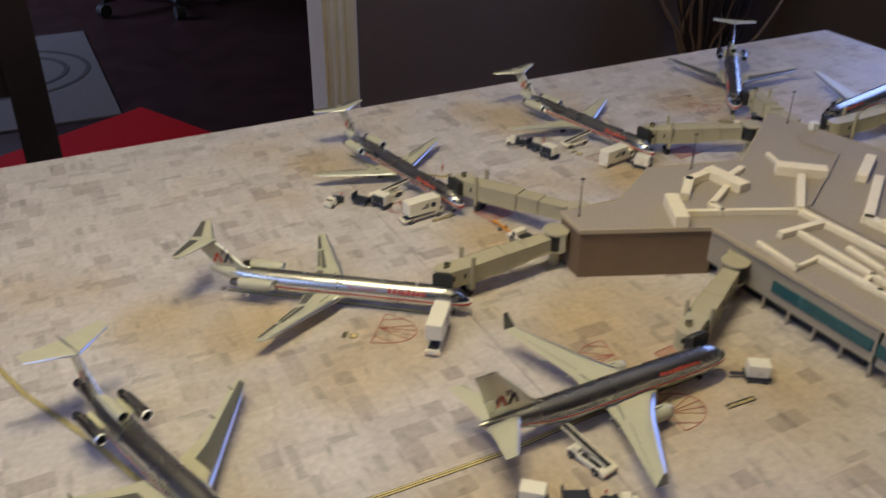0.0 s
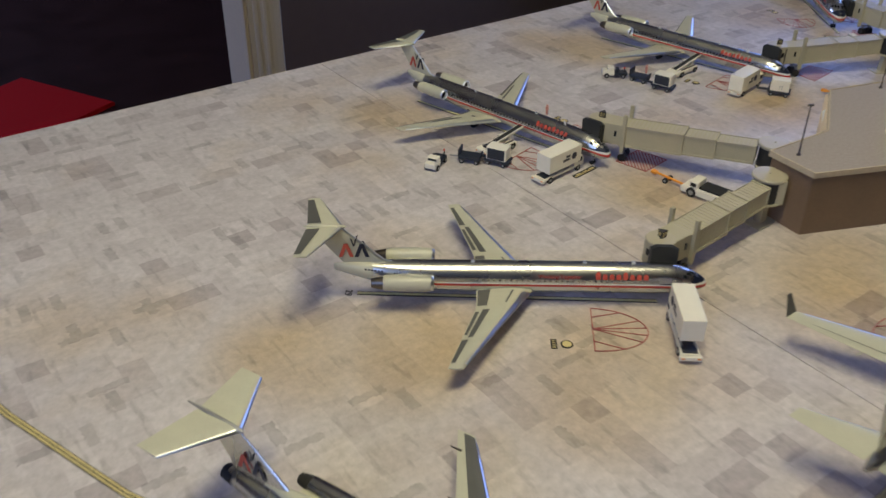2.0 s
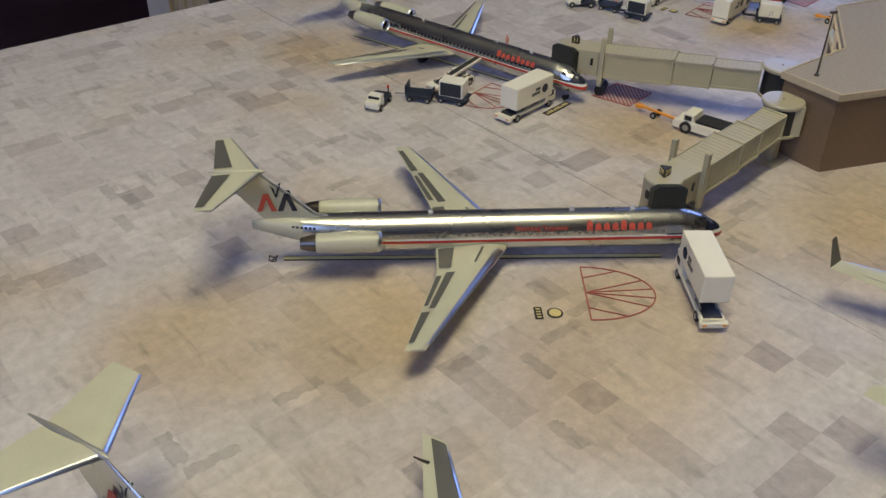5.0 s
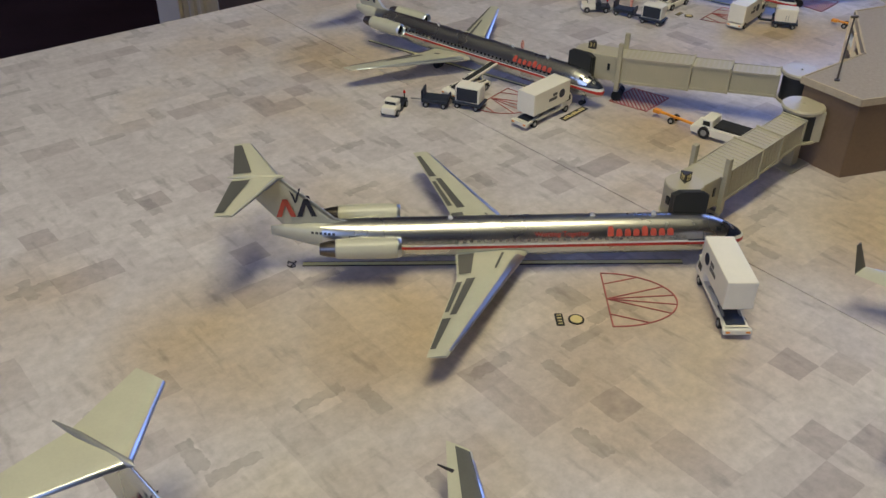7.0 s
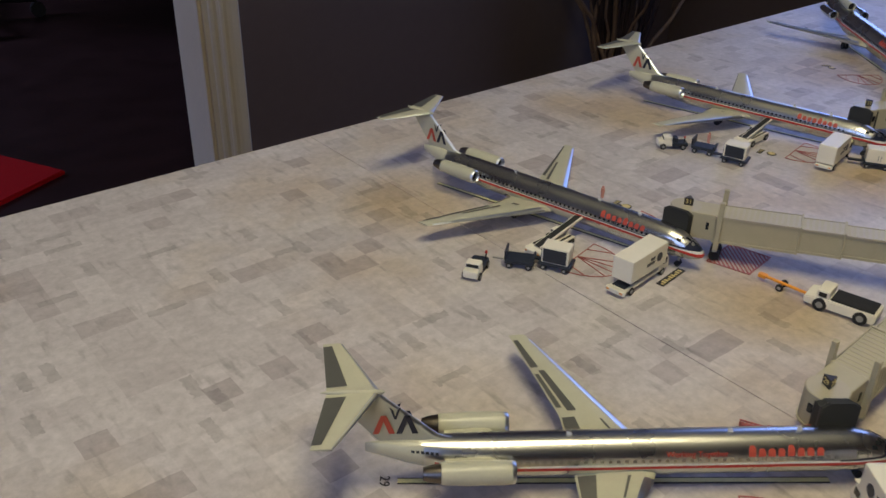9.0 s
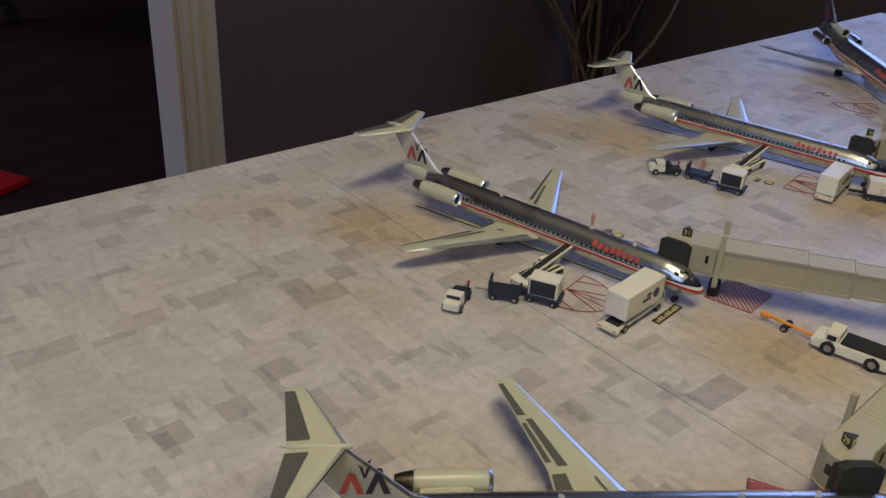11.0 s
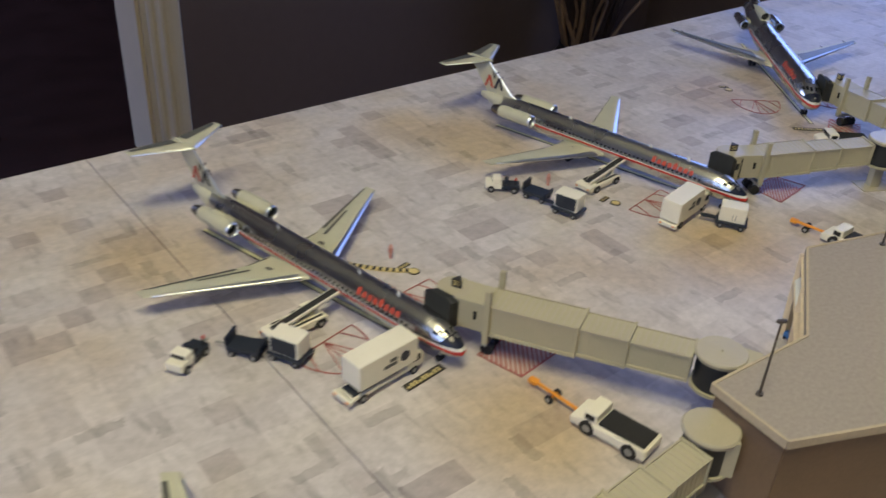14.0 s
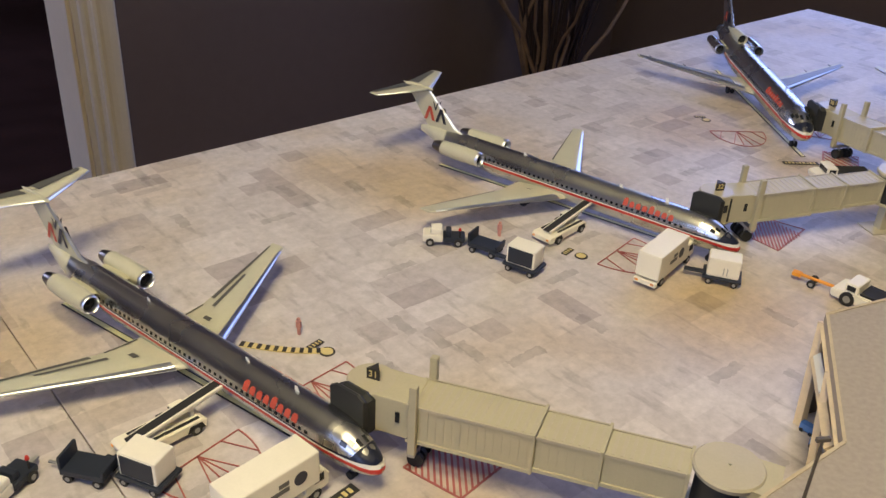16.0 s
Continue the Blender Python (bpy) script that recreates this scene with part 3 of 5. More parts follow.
def cockpit(ob, hull, x0, x1, lo, hi):
    for right in (False, True):
        for i in range(3):
            a0, a1 = lo + (hi - lo) * i / 3 + 1.5, lo + (hi - lo) * (i + 1) / 3 - 1.5
            bm = bmesh.new()
            hull.patch(bm, x0 + (2 - i) * 0.42, x1 + (2 - i) * 0.40, a0, a1, 0.03, 2, 2, right)
            part("cockpit_window", bm, "glass", ob, smooth=30)


def nose_paint(ob, hull, up=0.0):
    """Dark panel before the windscreen, and the red and white lines that meet round the nose cone."""
    for name, mat, levels in (("radome", "grey", ((0.02, 1.6, 2.30), (0.25, 1.6, 2.30), (1.0, 1.5, 2.27), (1.9, 1.4, 2.40))),
                              ("nose_red_band", "red", ((0.02, 2.10, 2.56), (0.3, 2.16, 2.56), (0.9, 2.26, 2.62), (2.0, 2.46, 2.76), (3.4, 2.60, 2.88), (5.6, 2.70, 2.95))),
                              ("nose_white_band", "white", ((0.12, 2.56, 2.74), (0.3, 2.56, 2.82), (0.9, 2.62, 2.90), (2.0, 2.76, 2.95), (3.4, 2.88, 3.02), (5.6, 2.95, 3.07))),
                              ("anti_glare_panel", "navy", ((0.34, 2.83, 3.0), (0.9, 2.91, 3.4), (1.5, 2.93, 4.0), (1.95, 2.95, 3.16), (3.4, 3.03, 3.14), (5.6, 3.08, 3.17)))):
        for r in (False, True):
            part(name, hull.band(bmesh.new(), [(x, lo + up, hi + up) for x, lo, hi in levels], 0.03, r), mat, ob, smooth=40)


def fin_marks(ob, s, x, z, w, y):
    """Tail emblem: a red and a dark blue notched peak under a small dark chevron, on both sides."""
    for side in (-1, 1):
        for name, mat, dx in (("emblem_red", "title", -0.60), ("emblem_blue", "navy", 0.60)):
            bm = bmesh.new()
            for leg in (((-0.58, 0), (-0.27, 0), (0.14, 1.2), (-0.14, 1.2)), ((0.27, 0), (0.58, 0), (0.14, 1.2), (-0.14, 1.2))):
                bm.faces.new([bm.verts.new(Vector((-(x - (dx + p) * w), side * (y + 0.02), z + q * w)) * s) for p, q in leg])
            part(name, bm, mat, ob)
        bm = bmesh.new()
        for tri in (((-0.05, 0.95), (0.05, 0.95), (0.3, 1.75), (0.1, 1.55)), ((-0.05, 0.95), (0.05, 0.95), (-0.1, 1.55), (-0.3, 1.75))):
            bm.faces.new([bm.verts.new(Vector((-(x - p * w), side * (y + 0.022), z + q * w)) * s) for p, q in tri])
        part("emblem_chevron", bm, "navy", ob)


def wing(ob, sec, s, name, panels, k_edge=(0.12, 0.97)):
    bm = bmesh.new()
    fine = []
    for i in range(17):
        f = i / 16 * (len(sec) - 1)
        j = min(int(f), len(sec) - 2)
        fine.append(tuple(p + (q - p) * (f - j) for p, q in zip(sec[j], sec[j + 1])))
    surface(bm, fine, s)
    w = part(name, bm, "grey", ob, smooth=50)
    bm = bmesh.new()
    rings = []
    for i in range(9):
        k = k_edge[0] + (k_edge[1] - k_edge[0]) * i / 8
        f = k * (len(sec) - 1)
        j = min(int(f), len(sec) - 2)
        x, y, z, c, t = [p + (q - p) * (f - j) for p, q in zip(sec[j], sec[j + 1])]
        rings.append([Vector((-(x + a * c), y, z + b * t)) * s for a, b in ((0.13, 0.505), (0.05, 0.39), (-0.013, 0.12), (-0.013, -0.1), (0.05, -0.30), (0.13, -0.38))])
    loft(bm, rings)
    part("leading_edge", bm, "edge", w, "bare polished metal leading edge", smooth=70)
    for i, (k0, k1, a0, a1) in enumerate(panels):
        bm = bmesh.new()
        wing_panel(bm, sec, k0, k1, a0, a1, s)
        part("wing_panel", bm, "slat", w, "dark grey wing panel")
    return w


def twin_tail_jet(m, s, label, note=False, panels=((0.52, 0.76, 0.62, 0.80), (0.54, 0.74, 0.86, 0.97), (0.06, 0.46, 0.74, 0.97), (0.78, 0.96, 0.72, 0.96), (0.1, 0.4, 0.30, 0.34))):
    """Long twinjet with engines on the rear body and a high tail."""
    ob = thing("model_airliner", m, label, "model airliner", "model airliners at the gates")
    hull = Hull([(0.0, 2.35, 0.03, 0.03), (0.15, 2.36, 0.36, 0.34), (0.6, 2.43, 0.74, 0.70), (1.3, 2.55, 1.05, 1.02), (2.1, 2.70, 1.28, 1.32), (3.0, 2.83, 1.45, 1.55), (4.2, 2.92, 1.6, 1.74), (5.6, 2.95, 1.67, 1.80),
                 (30.0, 2.95, 1.67, 1.80), (33.0, 3.08, 1.58, 1.67), (36.0, 3.32, 1.28, 1.40), (38.5, 3.58, 0.86, 1.02), (40.4, 3.80, 0.42, 0.66), (41.6, 3.92, 0.08, 0.42)], s)
    part("fuselage", hull.body(bmesh.new()), "tube", ob, "polished bare metal fuselage", smooth=50)
    livery(ob, hull, 5.6, 36.5, 5.8, 33.5, (6.9, 12.9), 14, (21, 49), "faint" if note else "glass")
    cockpit(ob, hull, 1.70, 2.25, 34, 84)
    nose_paint(ob, hull)
    part("tail_cone", Hull([(37.3, 3.45, 1.08, 1.2), (38.5, 3.58, 0.89, 1.05), (40.4, 3.80, 0.45, 0.69), (41.7, 3.92, 0.1, 0.44)], s).body(bmesh.new(), 28), "grey", ob, smooth=50)
    fin = [(34.0, 0, 4.4, 6.6, 0.5), (36.2, 0, 5.0, 4.9, 0.5), (40.6, 0, 9.0, 3.7, 0.34)]
    part("fin", surface(bmesh.new(), fin, s, True), "grey", ob, smooth=50)
    bm = bmesh.new()
    loft(bm, [[Vector((-(x + a * c), b * t, z)) * s for a, b in ((0.06, 0.40), (-0.012, 0.1), (-0.012, -0.1), (0.06, -0.34))] for x, y, z, c, t in fin])
    part("fin_leading_edge", bm, "edge", ob, "bare metal leading edge", smooth=70)
    if note:
        for r in (False, True):
            for k in range(6):
                bm = bmesh.new()
                hull.patch(bm, 36.2 + k * 0.36, 36.44 + k * 0.36, 24, 34, 0.03, 1, 1, r)
                part("registration_bar", bm, "ink", ob)
    fin_marks(ob, s, 39.4, 5.35, 1.45, 0.25)
    for side in (1, -1):
        sec = [(40.45, 0.0, 9.0, 3.9, 0.42), (43.55, 6.05, 9.05, 1.5, 0.2)]
        sec = sec if side > 0 else mirror(sec)
        st = part("tailplane", surface(bmesh.new(), sec, s), "grey", ob, smooth=50)
        part("elevator", wing_panel(bmesh.new(), sec, 0.10, 0.93, 0.58, 1.0, s), "slat", st, "dark grey elevator")
        bm = bmesh.new()
        loft(bm, [[Vector((-(x + a * c), y, z + b * t)) * s for a, b in ((0.08, 0.44), (-0.012, 0.1), (-0.012, -0.1), (0.08, -0.36))] for x, y, z, c, t in sec])
        part("leading_edge", bm, "edge", st, "bare metal leading edge", smooth=70)
        w = [(19.5, 1.3, 2.0, 6.4, 0.85), (21.7, 5.2, 2.2, 4.3, 0.55), (27.5, 15.9, 2.8, 1.55, 0.22)]
        w = w if side > 0 else mirror(w)
        wing(ob, w, s, "wing", panels)
        pod = nacelle(ob, 30.6, side * 2.75, 3.66, 6.8, 0.92, s)
        part("pylon", surface(bmesh.new(), [(31.8, side * 1.2, 3.65, 4.0, 0.5), (32.0, side * 2.0, 3.75, 3.6, 0.4)], s), "grey", ob)
        legs, tyres = bmesh.new(), bmesh.new()
        wheels(legs, tyres, 24.2, side * 2.55, 2.2, 0.52, s)
        leg = part("main_gear", legs, "hub", ob)
        part("tyres", tyres, "black", leg)
    part("tail_bullet", lathe(bmesh.new(), Vector((-40.1, 0, 9.1)) * s, (-1, 0, 0), [(0, 0.02 * s), (0.3 * s, 0.2 * s), (3.4 * s, 0.24 * s), (4.7 * s, 0.04 * s)], 14), "grey", ob, smooth=60)
    legs, tyres = bmesh.new(), bmesh.new()
    wheels(legs, tyres, 2.9, 0, 1.6, 0.33, s, 0.22)
    leg = part("nose_gear", legs, "hub", ob)
    part("tyres", tyres, "black", leg)
    for x, h in ((8.2, 0.45), (13.6, 0.35), (26.0, 0.3)):
        part("antenna", surface(bmesh.new(), [(x, 0, 4.7, 0.5, 0.08), (x + 0.2, 0, 4.75 + h, 0.3, 0.05)], s, True), "white", ob)
    if note:
        cz, ry, rz = hull.at(14)
        for side in (-1, 1):
            bm = lettering("Working Together", 0.62 * s, 0.02 * s)
            a = radians(30)
            p = Vector((-16.7, side * (ry + 0.04) * math.cos(a), cz + (rz + 0.04) * math.sin(a))) * s
            turn = Matrix.Translation(p) @ pose(0, 0, 0, 0, 0, 0 if side < 0 else 180) @ pose(0, 0, 0, 60, 0, 0)
            bm.transform(turn)
            part("slogan", bm, "title", ob, "small orange-red slogan lettering")
    return ob


def tri_jet(m, s, label):
    """Three-engined jet with a high tail."""
    ob = thing("model_airliner", m, label, "model airliner", "model airliners at the gates")
    hull = Hull([(0.0, 2.7, 0.03, 0.03), (0.2, 2.72, 0.45, 0.42), (0.8, 2.8, 0.92, 0.9), (1.8, 2.98, 1.35, 1.35), (3.0, 3.18, 1.66, 1.75), (4.6, 3.32, 1.84, 2.05), (6.0, 3.35, 1.88, 2.12),
                 (30.0, 3.35, 1.88, 2.12), (34.0, 3.6, 1.75, 1.85), (38.0, 4.0, 1.35, 1.5), (41.0, 4.35, 0.95, 1.1), (43.2, 4.55, 0.62, 0.72)], s)
    part("fuselage", hull.body(bmesh.new()), "tube", ob, "polished bare metal fuselage", smooth=50)
    livery(ob, hull, 5.6, 36.0, 5.9, 31.0, (6.4, 13.0), 14, (24, 50))
    cockpit(ob, hull, 1.9, 2.6, 34, 84)
    nose_paint(ob, hull, 0.36)
    part("centre_exhaust", lathe(bmesh.new(), Vector((-42.6, 0, 4.5)) * s, (-1, 0, 0.05), [(0, 0.78 * s), (1.2 * s, 0.66 * s), (1.1 * s, 0.5 * s), (0.1 * s, 0.45 * s)], 20), "black", ob, smooth=50)
    fin = [(33.0, 0, 5.2, 9.6, 0.9), (36.4, 0, 6.4, 6.6, 0.6), (41.3, 0, 10.2, 4.4, 0.36)]
    part("fin", surface(bmesh.new(), fin, s, True), "tube", ob, "bare metal fin", smooth=50)
    fin_marks(ob, s, 40.3, 6.6, 1.3, 0.3)
    part("centre_intake", lathe(bmesh.new(), Vector((-31.6, 0, 6.1)) * s, (-1, 0, 0), [(0.9 * s, 0.6 * s), (0.05 * s, 0.66 * s), (0.0, 0.76 * s), (0.3 * s, 0.86 * s), (3.0 * s, 0.8 * s), (7.5 * s, 0.25 * s)], 22), "grey", ob, "grey centre engine intake", smooth=60)
    part("intake_throat", lathe(bmesh.new(), Vector((-32.2, 0, 6.1)) * s, (1, 0, 0), [(0.0, 0.66 * s), (0.05 * s, 0.02 * s)], 18), "black", ob)
    part("tail_bullet", lathe(bmesh.new(), Vector((-40.9, 0, 10.3)) * s, (-1, 0, 0), [(0, 0.02 * s), (0.4 * s, 0.22 * s), (4.2 * s, 0.22 * s), (6.2 * s, 0.06 * s)], 14), "hub", ob, smooth=60)
    for side in (1, -1):
        sec = [(41.2, 0.0, 10.25, 4.6, 0.45), (44.4, 5.45, 10.15, 2.3, 0.22)]
        sec = sec if side > 0 else mirror(sec)
        st = part("tailplane", surface(bmesh.new(), sec, s), "grey", ob, smooth=50)
        bm = bmesh.new()
        loft(bm, [[Vector((-(x + a * c), y, z + b * t)) * s for a, b in ((0.06, 0.4), (-0.012, 0.1), (-0.012, -0.1), (0.06, -0.32))] for x, y, z, c, t in sec])
        part("leading_edge", bm, "edge", st, "bare metal leading edge", smooth=70)
        w = [(17.0, 1.5, 2.3, 7.4, 1.0), (21.2, 6.2, 2.65, 4.5, 0.66), (30.0, 15.9, 3.1, 1.9, 0.25)]
        w = w if side > 0 else mirror(w)
        wing(ob, w, s, "wing", ((0.24, 0.99, 0.10, 0.66),))
        for k, c in ((0.9, 0.9), (0.66, 0.96)):
            p = on_wing(w, k, c, 0.0) * s
            cyl_bm = bmesh.new()
            cyl(cyl_bm, p + Vector((0.0012, 0, 0)), p + Vector((-0.005, 0, -0.0002)), 0.0007, 0.0003, 8)
            part("flap_fairing", cyl_bm, "burnt", ob, smooth=50)
        pod = nacelle(ob, 31.9, side * 3.0, 4.3, 6.6, 0.86, s, "silver", "black")
        part("pylon", surface(bmesh.new(), [(33.8, side * 1.3, 4.2, 4.0, 0.5), (34.0, side * 2.3, 4.3, 3.6, 0.4)], s), "grey", ob)
        legs, tyres = bmesh.new(), bmesh.new()
        wheels(legs, tyres, 24.0, side * 2.85, 2.5, 0.62, s)
        leg = part("main_gear", legs, "hub", ob)
        part("tyres", tyres, "black", leg)
    legs, tyres = bmesh.new(), bmesh.new()
    wheels(legs, tyres, 3.6, 0, 1.8, 0.4, s, 0.24)
    leg = part("nose_gear", legs, "hub", ob)
    part("tyres", tyres, "black", leg)
    part("antenna", surface(bmesh.new(), [(10, 0, 5.4, 0.5, 0.08), (10.2, 0, 5.95, 0.3, 0.05)], s, True), "white", ob)
    return ob


def underwing_jet(m, s, label, winglets=True):
    """Twinjet with engines under the wing."""
    ob = thing("model_airliner", m, label, "model airliner", "model airliners at the gates")
    hull = Hull([(0.0, 2.9, 0.03, 0.03), (0.2, 2.92, 0.5, 0.48), (0.8, 3.0, 0.98, 1.0), (1.7, 3.15, 1.38, 1.45), (2.8, 3.32, 1.66, 1.8), (4.2, 3.42, 1.84, 1.96), (5.4, 3.45, 1.88, 2.0),
                 (26.0, 3.45, 1.88, 2.0), (30.0, 3.75, 1.72, 1.72), (34.0, 4.2, 1.2, 1.2), (37.0, 4.6, 0.65, 0.66), (38.6, 4.8, 0.22, 0.26)], s)
    part("fuselage", hull.body(bmesh.new()), "tube", ob, "polished bare metal fuselage", smooth=50)
    livery(ob, hull, 5.6, 36.0, 5.9, 32.5, (6.0, 12.6), 14, (28, 46))
    cockpit(ob, hull, 1.75, 2.4, 34, 84)
    nose_paint(ob, hull, 0.54)
    part("fin", surface(bmesh.new(), [(28.0, 0, 5.2, 9.2, 0.5), (31.4, 0, 6.6, 6.2, 0.5), (36.6, 0, 12.4, 2.9, 0.3)], s, True), "tube", ob, "bare metal fin", smooth=50)
    fin_marks(ob, s, 35.0, 7.0, 1.4, 0.28)
    for side in (1, -1):
        sec = [(33.2, 0.6, 4.9, 4.6, 0.5), (37.4, 7.1, 5.6, 1.7, 0.2)]
        sec = sec if side > 0 else mirror(sec)
        st = part("tailplane", surface(bmesh.new(), sec, s), "grey", ob, smooth=50)
        bm = bmesh.new()
        loft(bm, [[Vector((-(x + a * c), y, z + b * t)) * s for a, b in ((0.06, 0.4), (-0.012, 0.1), (-0.012, -0.1), (0.06, -0.32))] for x, y, z, c, t in sec])
        part("leading_edge", bm, "edge", st, "bare metal leading edge", smooth=70)
        w = [(12.6, 1.4, 2.4, 8.4, 1.0), (16.6, 5.8, 2.85, 5.2, 0.6), (23.6, 16.9, 4.0, 1.7, 0.24)]
        w = w if side > 0 else mirror(w)
        ww = wing(ob, w, s, "wing", ((0.08, 0.42, 0.80, 0.83), (0.5, 0.9, 0.74, 0.76)))
        for k, c in ((0.25, 0.95), (0.5, 0.95), (0.68, 0.95)):
            p = on_wing(w, k, c, -0.2) * s
            bm = bmesh.new()
            cyl(bm, p + Vector((0.004, 0, -0.0006)), p + Vector((-0.004, 0, -0.0006)), 0.0011, 0.0003, 8)
            part("flap_fairing", bm, "grey", ob, smooth=50)
        if winglets:
            y = side * 16.9
            part("winglet", surface(bmesh.new(), [(23.6, y, 4.0, 1.7, 0.2), (24.6, y + side * 0.55, 6.5, 0.7, 0.1)], s, True), "slat", ww, "dark painted winglet", smooth=50)
        nacelle(ob, 13.4, side * 5.0, 1.75, 4.8, 1.05, s)
        part("pylon", surface(bmesh.new(), [(14.0, side * 5.0, 2.4, 5.0, 0.4), (14.8, side * 5.0, 3.0, 4.6, 0.3)], s, True), "grey", ob)
        legs, tyres = bmesh.new(), bmesh.new()
        wheels(legs, tyres, 19.6, side * 2.86, 2.6, 0.56, s)
        leg = part("main_gear", legs, "hub", ob)
        part("tyres", tyres, "black", leg)
    legs, tyres = bmesh.new(), bmesh.new()
    wheels(legs, tyres, 4.0, 0, 1.9, 0.36, s, 0.22)
    leg = part("nose_gear", legs, "hub", ob)
    part("tyres", tyres, "black", leg)
    return ob


twin_tail_jet(pose(0.0785, 0.6960, 0, 0, 0, -6.2), 0.00534, "silver twinjet model with small slogan, at a jet bridge", True)
twin_tail_jet(pose(0.0647, 0.8655, 0, 0, 0, -48.6), 0.00515, "silver twinjet model with belt loader and catering truck alongside", False, ((0.50, 0.74, 0.66, 0.76), (0.54, 0.97, 0.86, 0.98), (0.27, 0.33, 0.45, 0.62), (0.08, 0.46, 0.93, 0.97)))
twin_tail_jet(pose(0.2710, 1.0080, 0, 0, 0, -47.8), 0.00525, "silver twinjet model with baggage carts beside its wing", False, ((0.54, 0.97, 0.94, 0.98), (0.22, 0.24, 0.5, 0.6)))
tri_jet(pose(-0.0097, 0.4054, 0, 0, 0, -40.5), 0.0054, "silver three-engined jet model parked on the open apron")
tri_jet(pose(0.3905, 1.1510, 0, 0, 0, -100.7), 0.0055, "silver three-engined jet model at a jet bridge, far corner")
underwing_jet(pose(0.2690, 0.6370, 0, 0, 0, 30.2), 0.0054, "dark silver twinjet model with winglets beside the concourse")
underwing_jet(pose(0.484, 1.11, 0, 0, 0, -138), 0.0058, "silver twinjet model behind the satellite roof", False)

# ---- printed markings on the sheets (parts of the sheet they lie on) ----
INV = UV.inverted()


def on_sheet(name, bm, mat, sheet_ob, label=""):
    bm.transform(INV)
    return part(name, bm, mat, sheet_ob, label)


def arc_mark(sheet_ob, cx, cy, turn, r=0.019, half=0.02, fan=True):
    """Half-round red outline with a fan of rays; turn is the way its round side faces."""
    c, s = math.cos(radians(turn)), math.sin(radians(turn))

    def w(a, b):
        return (cx + c * a - s * b, cy + s * a + c * b)

    bm = bmesh.new()
    rim = [(r * 1.5 * math.cos(k), half * math.sin(k)) for k in [math.pi * (i / 20 - 0.5) for i in range(21)]]
    strip(bm, [w(*p) for p in rim], 0.0006)
    strip(bm, [w(0, -half), w(0, half)], 0.0006)
    for k in (-0.70, -0.36, -0.12, 0.12, 0.36, 0.70):
        x, y = r * 1.5 * math.cos(k * 1.45), half * math.sin(k * 1.45)
        strip(bm, [w(0, 0 if abs(k) < 0.5 else y * 0.66), w(x, y)], 0.0005)
    on_sheet("arc_marking", bm, "redink", sheet_ob, "thin red printed half-round marking")


def hatch_mark(sheet_ob, pts, n=11):
    bm = bmesh.new()
    strip(bm, pts + [pts[0]], 0.0008)
    a, b, c, d = [Vector((*p, 0)) for p in pts]
    n = n * 2 - 4
    for i in range(1, n):
        k = 2 * i / n
        lo, hi = max(0, k - 1), min(1, k)
        strip(bm, [(a + (b - a) * s + (d - a) * t)[:2] for s, t in ((lo, hi), (hi, lo))], 0.0009)
    tagged(on_sheet("hatched_box", bm, "redink", sheet_ob, "red hatched printed box"), kind="stuff")


def stand_line(sheet_ob, a, b, tag=True):
    bm = bmesh.new()
    strip(bm, [a, b], 0.0036, 0.0001, 0.0003)
    on_sheet("stand_line_border", bm, "ink", sheet_ob)
    bm = bmesh.new()
    strip(bm, [a, b], 0.0022, 0.0003, 0.0005)
    on_sheet("stand_line", bm, "pale", sheet_ob, "pale stand line with dark borders")


def fuel_mark(sheet_ob, x, y, bx, by, turn):
    bm = bmesh.new()
    lathe(bm, (x, y, 0.0002), (0, 0, 1), [(0, 0.0), (0, 0.0036), (0.0002, 0.0036), (0.0002, 0.0)], 28)
    on_sheet("round_marking_border", bm, "ink", sheet_ob)
    bm = bmesh.new()
    lathe(bm, (x, y, 0.0004), (0, 0, 1), [(0, 0.0), (0, 0.0027), (0.0002, 0.0027), (0.0002, 0.0)], 28)
    on_sheet("round_marking", bm, "yellow", sheet_ob, "yellow printed disc")
    bm = bmesh.new()
    m = pose(bx, by, 0, 0, 0, turn)
    box(bm, -0.0042, 0.0042, -0.0018, 0.0018, 0.0002, 0.0004, 0, m)
    on_sheet("label_plate", bm, "ink", sheet_ob)
    bm = bmesh.new()
    for i in range(4):
        box(bm, -0.0033 + i * 0.0019, -0.0026 + i * 0.0019, -0.0010, 0.0010, 0.0004, 0.0006, 0, m)
    on_sheet("label_bars", bm, "yellow", sheet_ob)


stand_line(sheet, (-0.130, 0.7205), (0.050, 0.6965))
stand_line(sheet, (-0.070, 1.0075), (0.034, 0.902))
stand_line(sheet2, (0.135, 1.155), (0.243, 1.046))
stand_line(sheet2, (0.416, 1.343), (0.392, 1.152))
stand_line(sheet2, (0.180, 0.588), (0.258, 0.634))
arc_mark(sheet, 0.0045, 0.673, -10, 0.0212)
arc_mark(sheet, -0.002, 0.8940, -47)
arc_mark(sheet, 0.042, 0.935, -52)
arc_mark(sheet2, 0.2125, 1.033, -49)
arc_mark(sheet2, 0.365, 1.200, -97)
arc_mark(sheet2, 0.222, 0.585, 25)
arc_mark(sheet2, 0.190, 0.650, 200)
arc_mark(sheet2, 0.424, 1.185, 60)
hatch_mark(sheet2, [(0.074, 0.879), (0.0925, 0.8605), (0.1145, 0.878), (0.097, 0.8965)])
hatch_mark(sheet2, [(0.294, 1.046), (0.305, 1.025), (0.334, 1.048), (0.318, 1.063)])
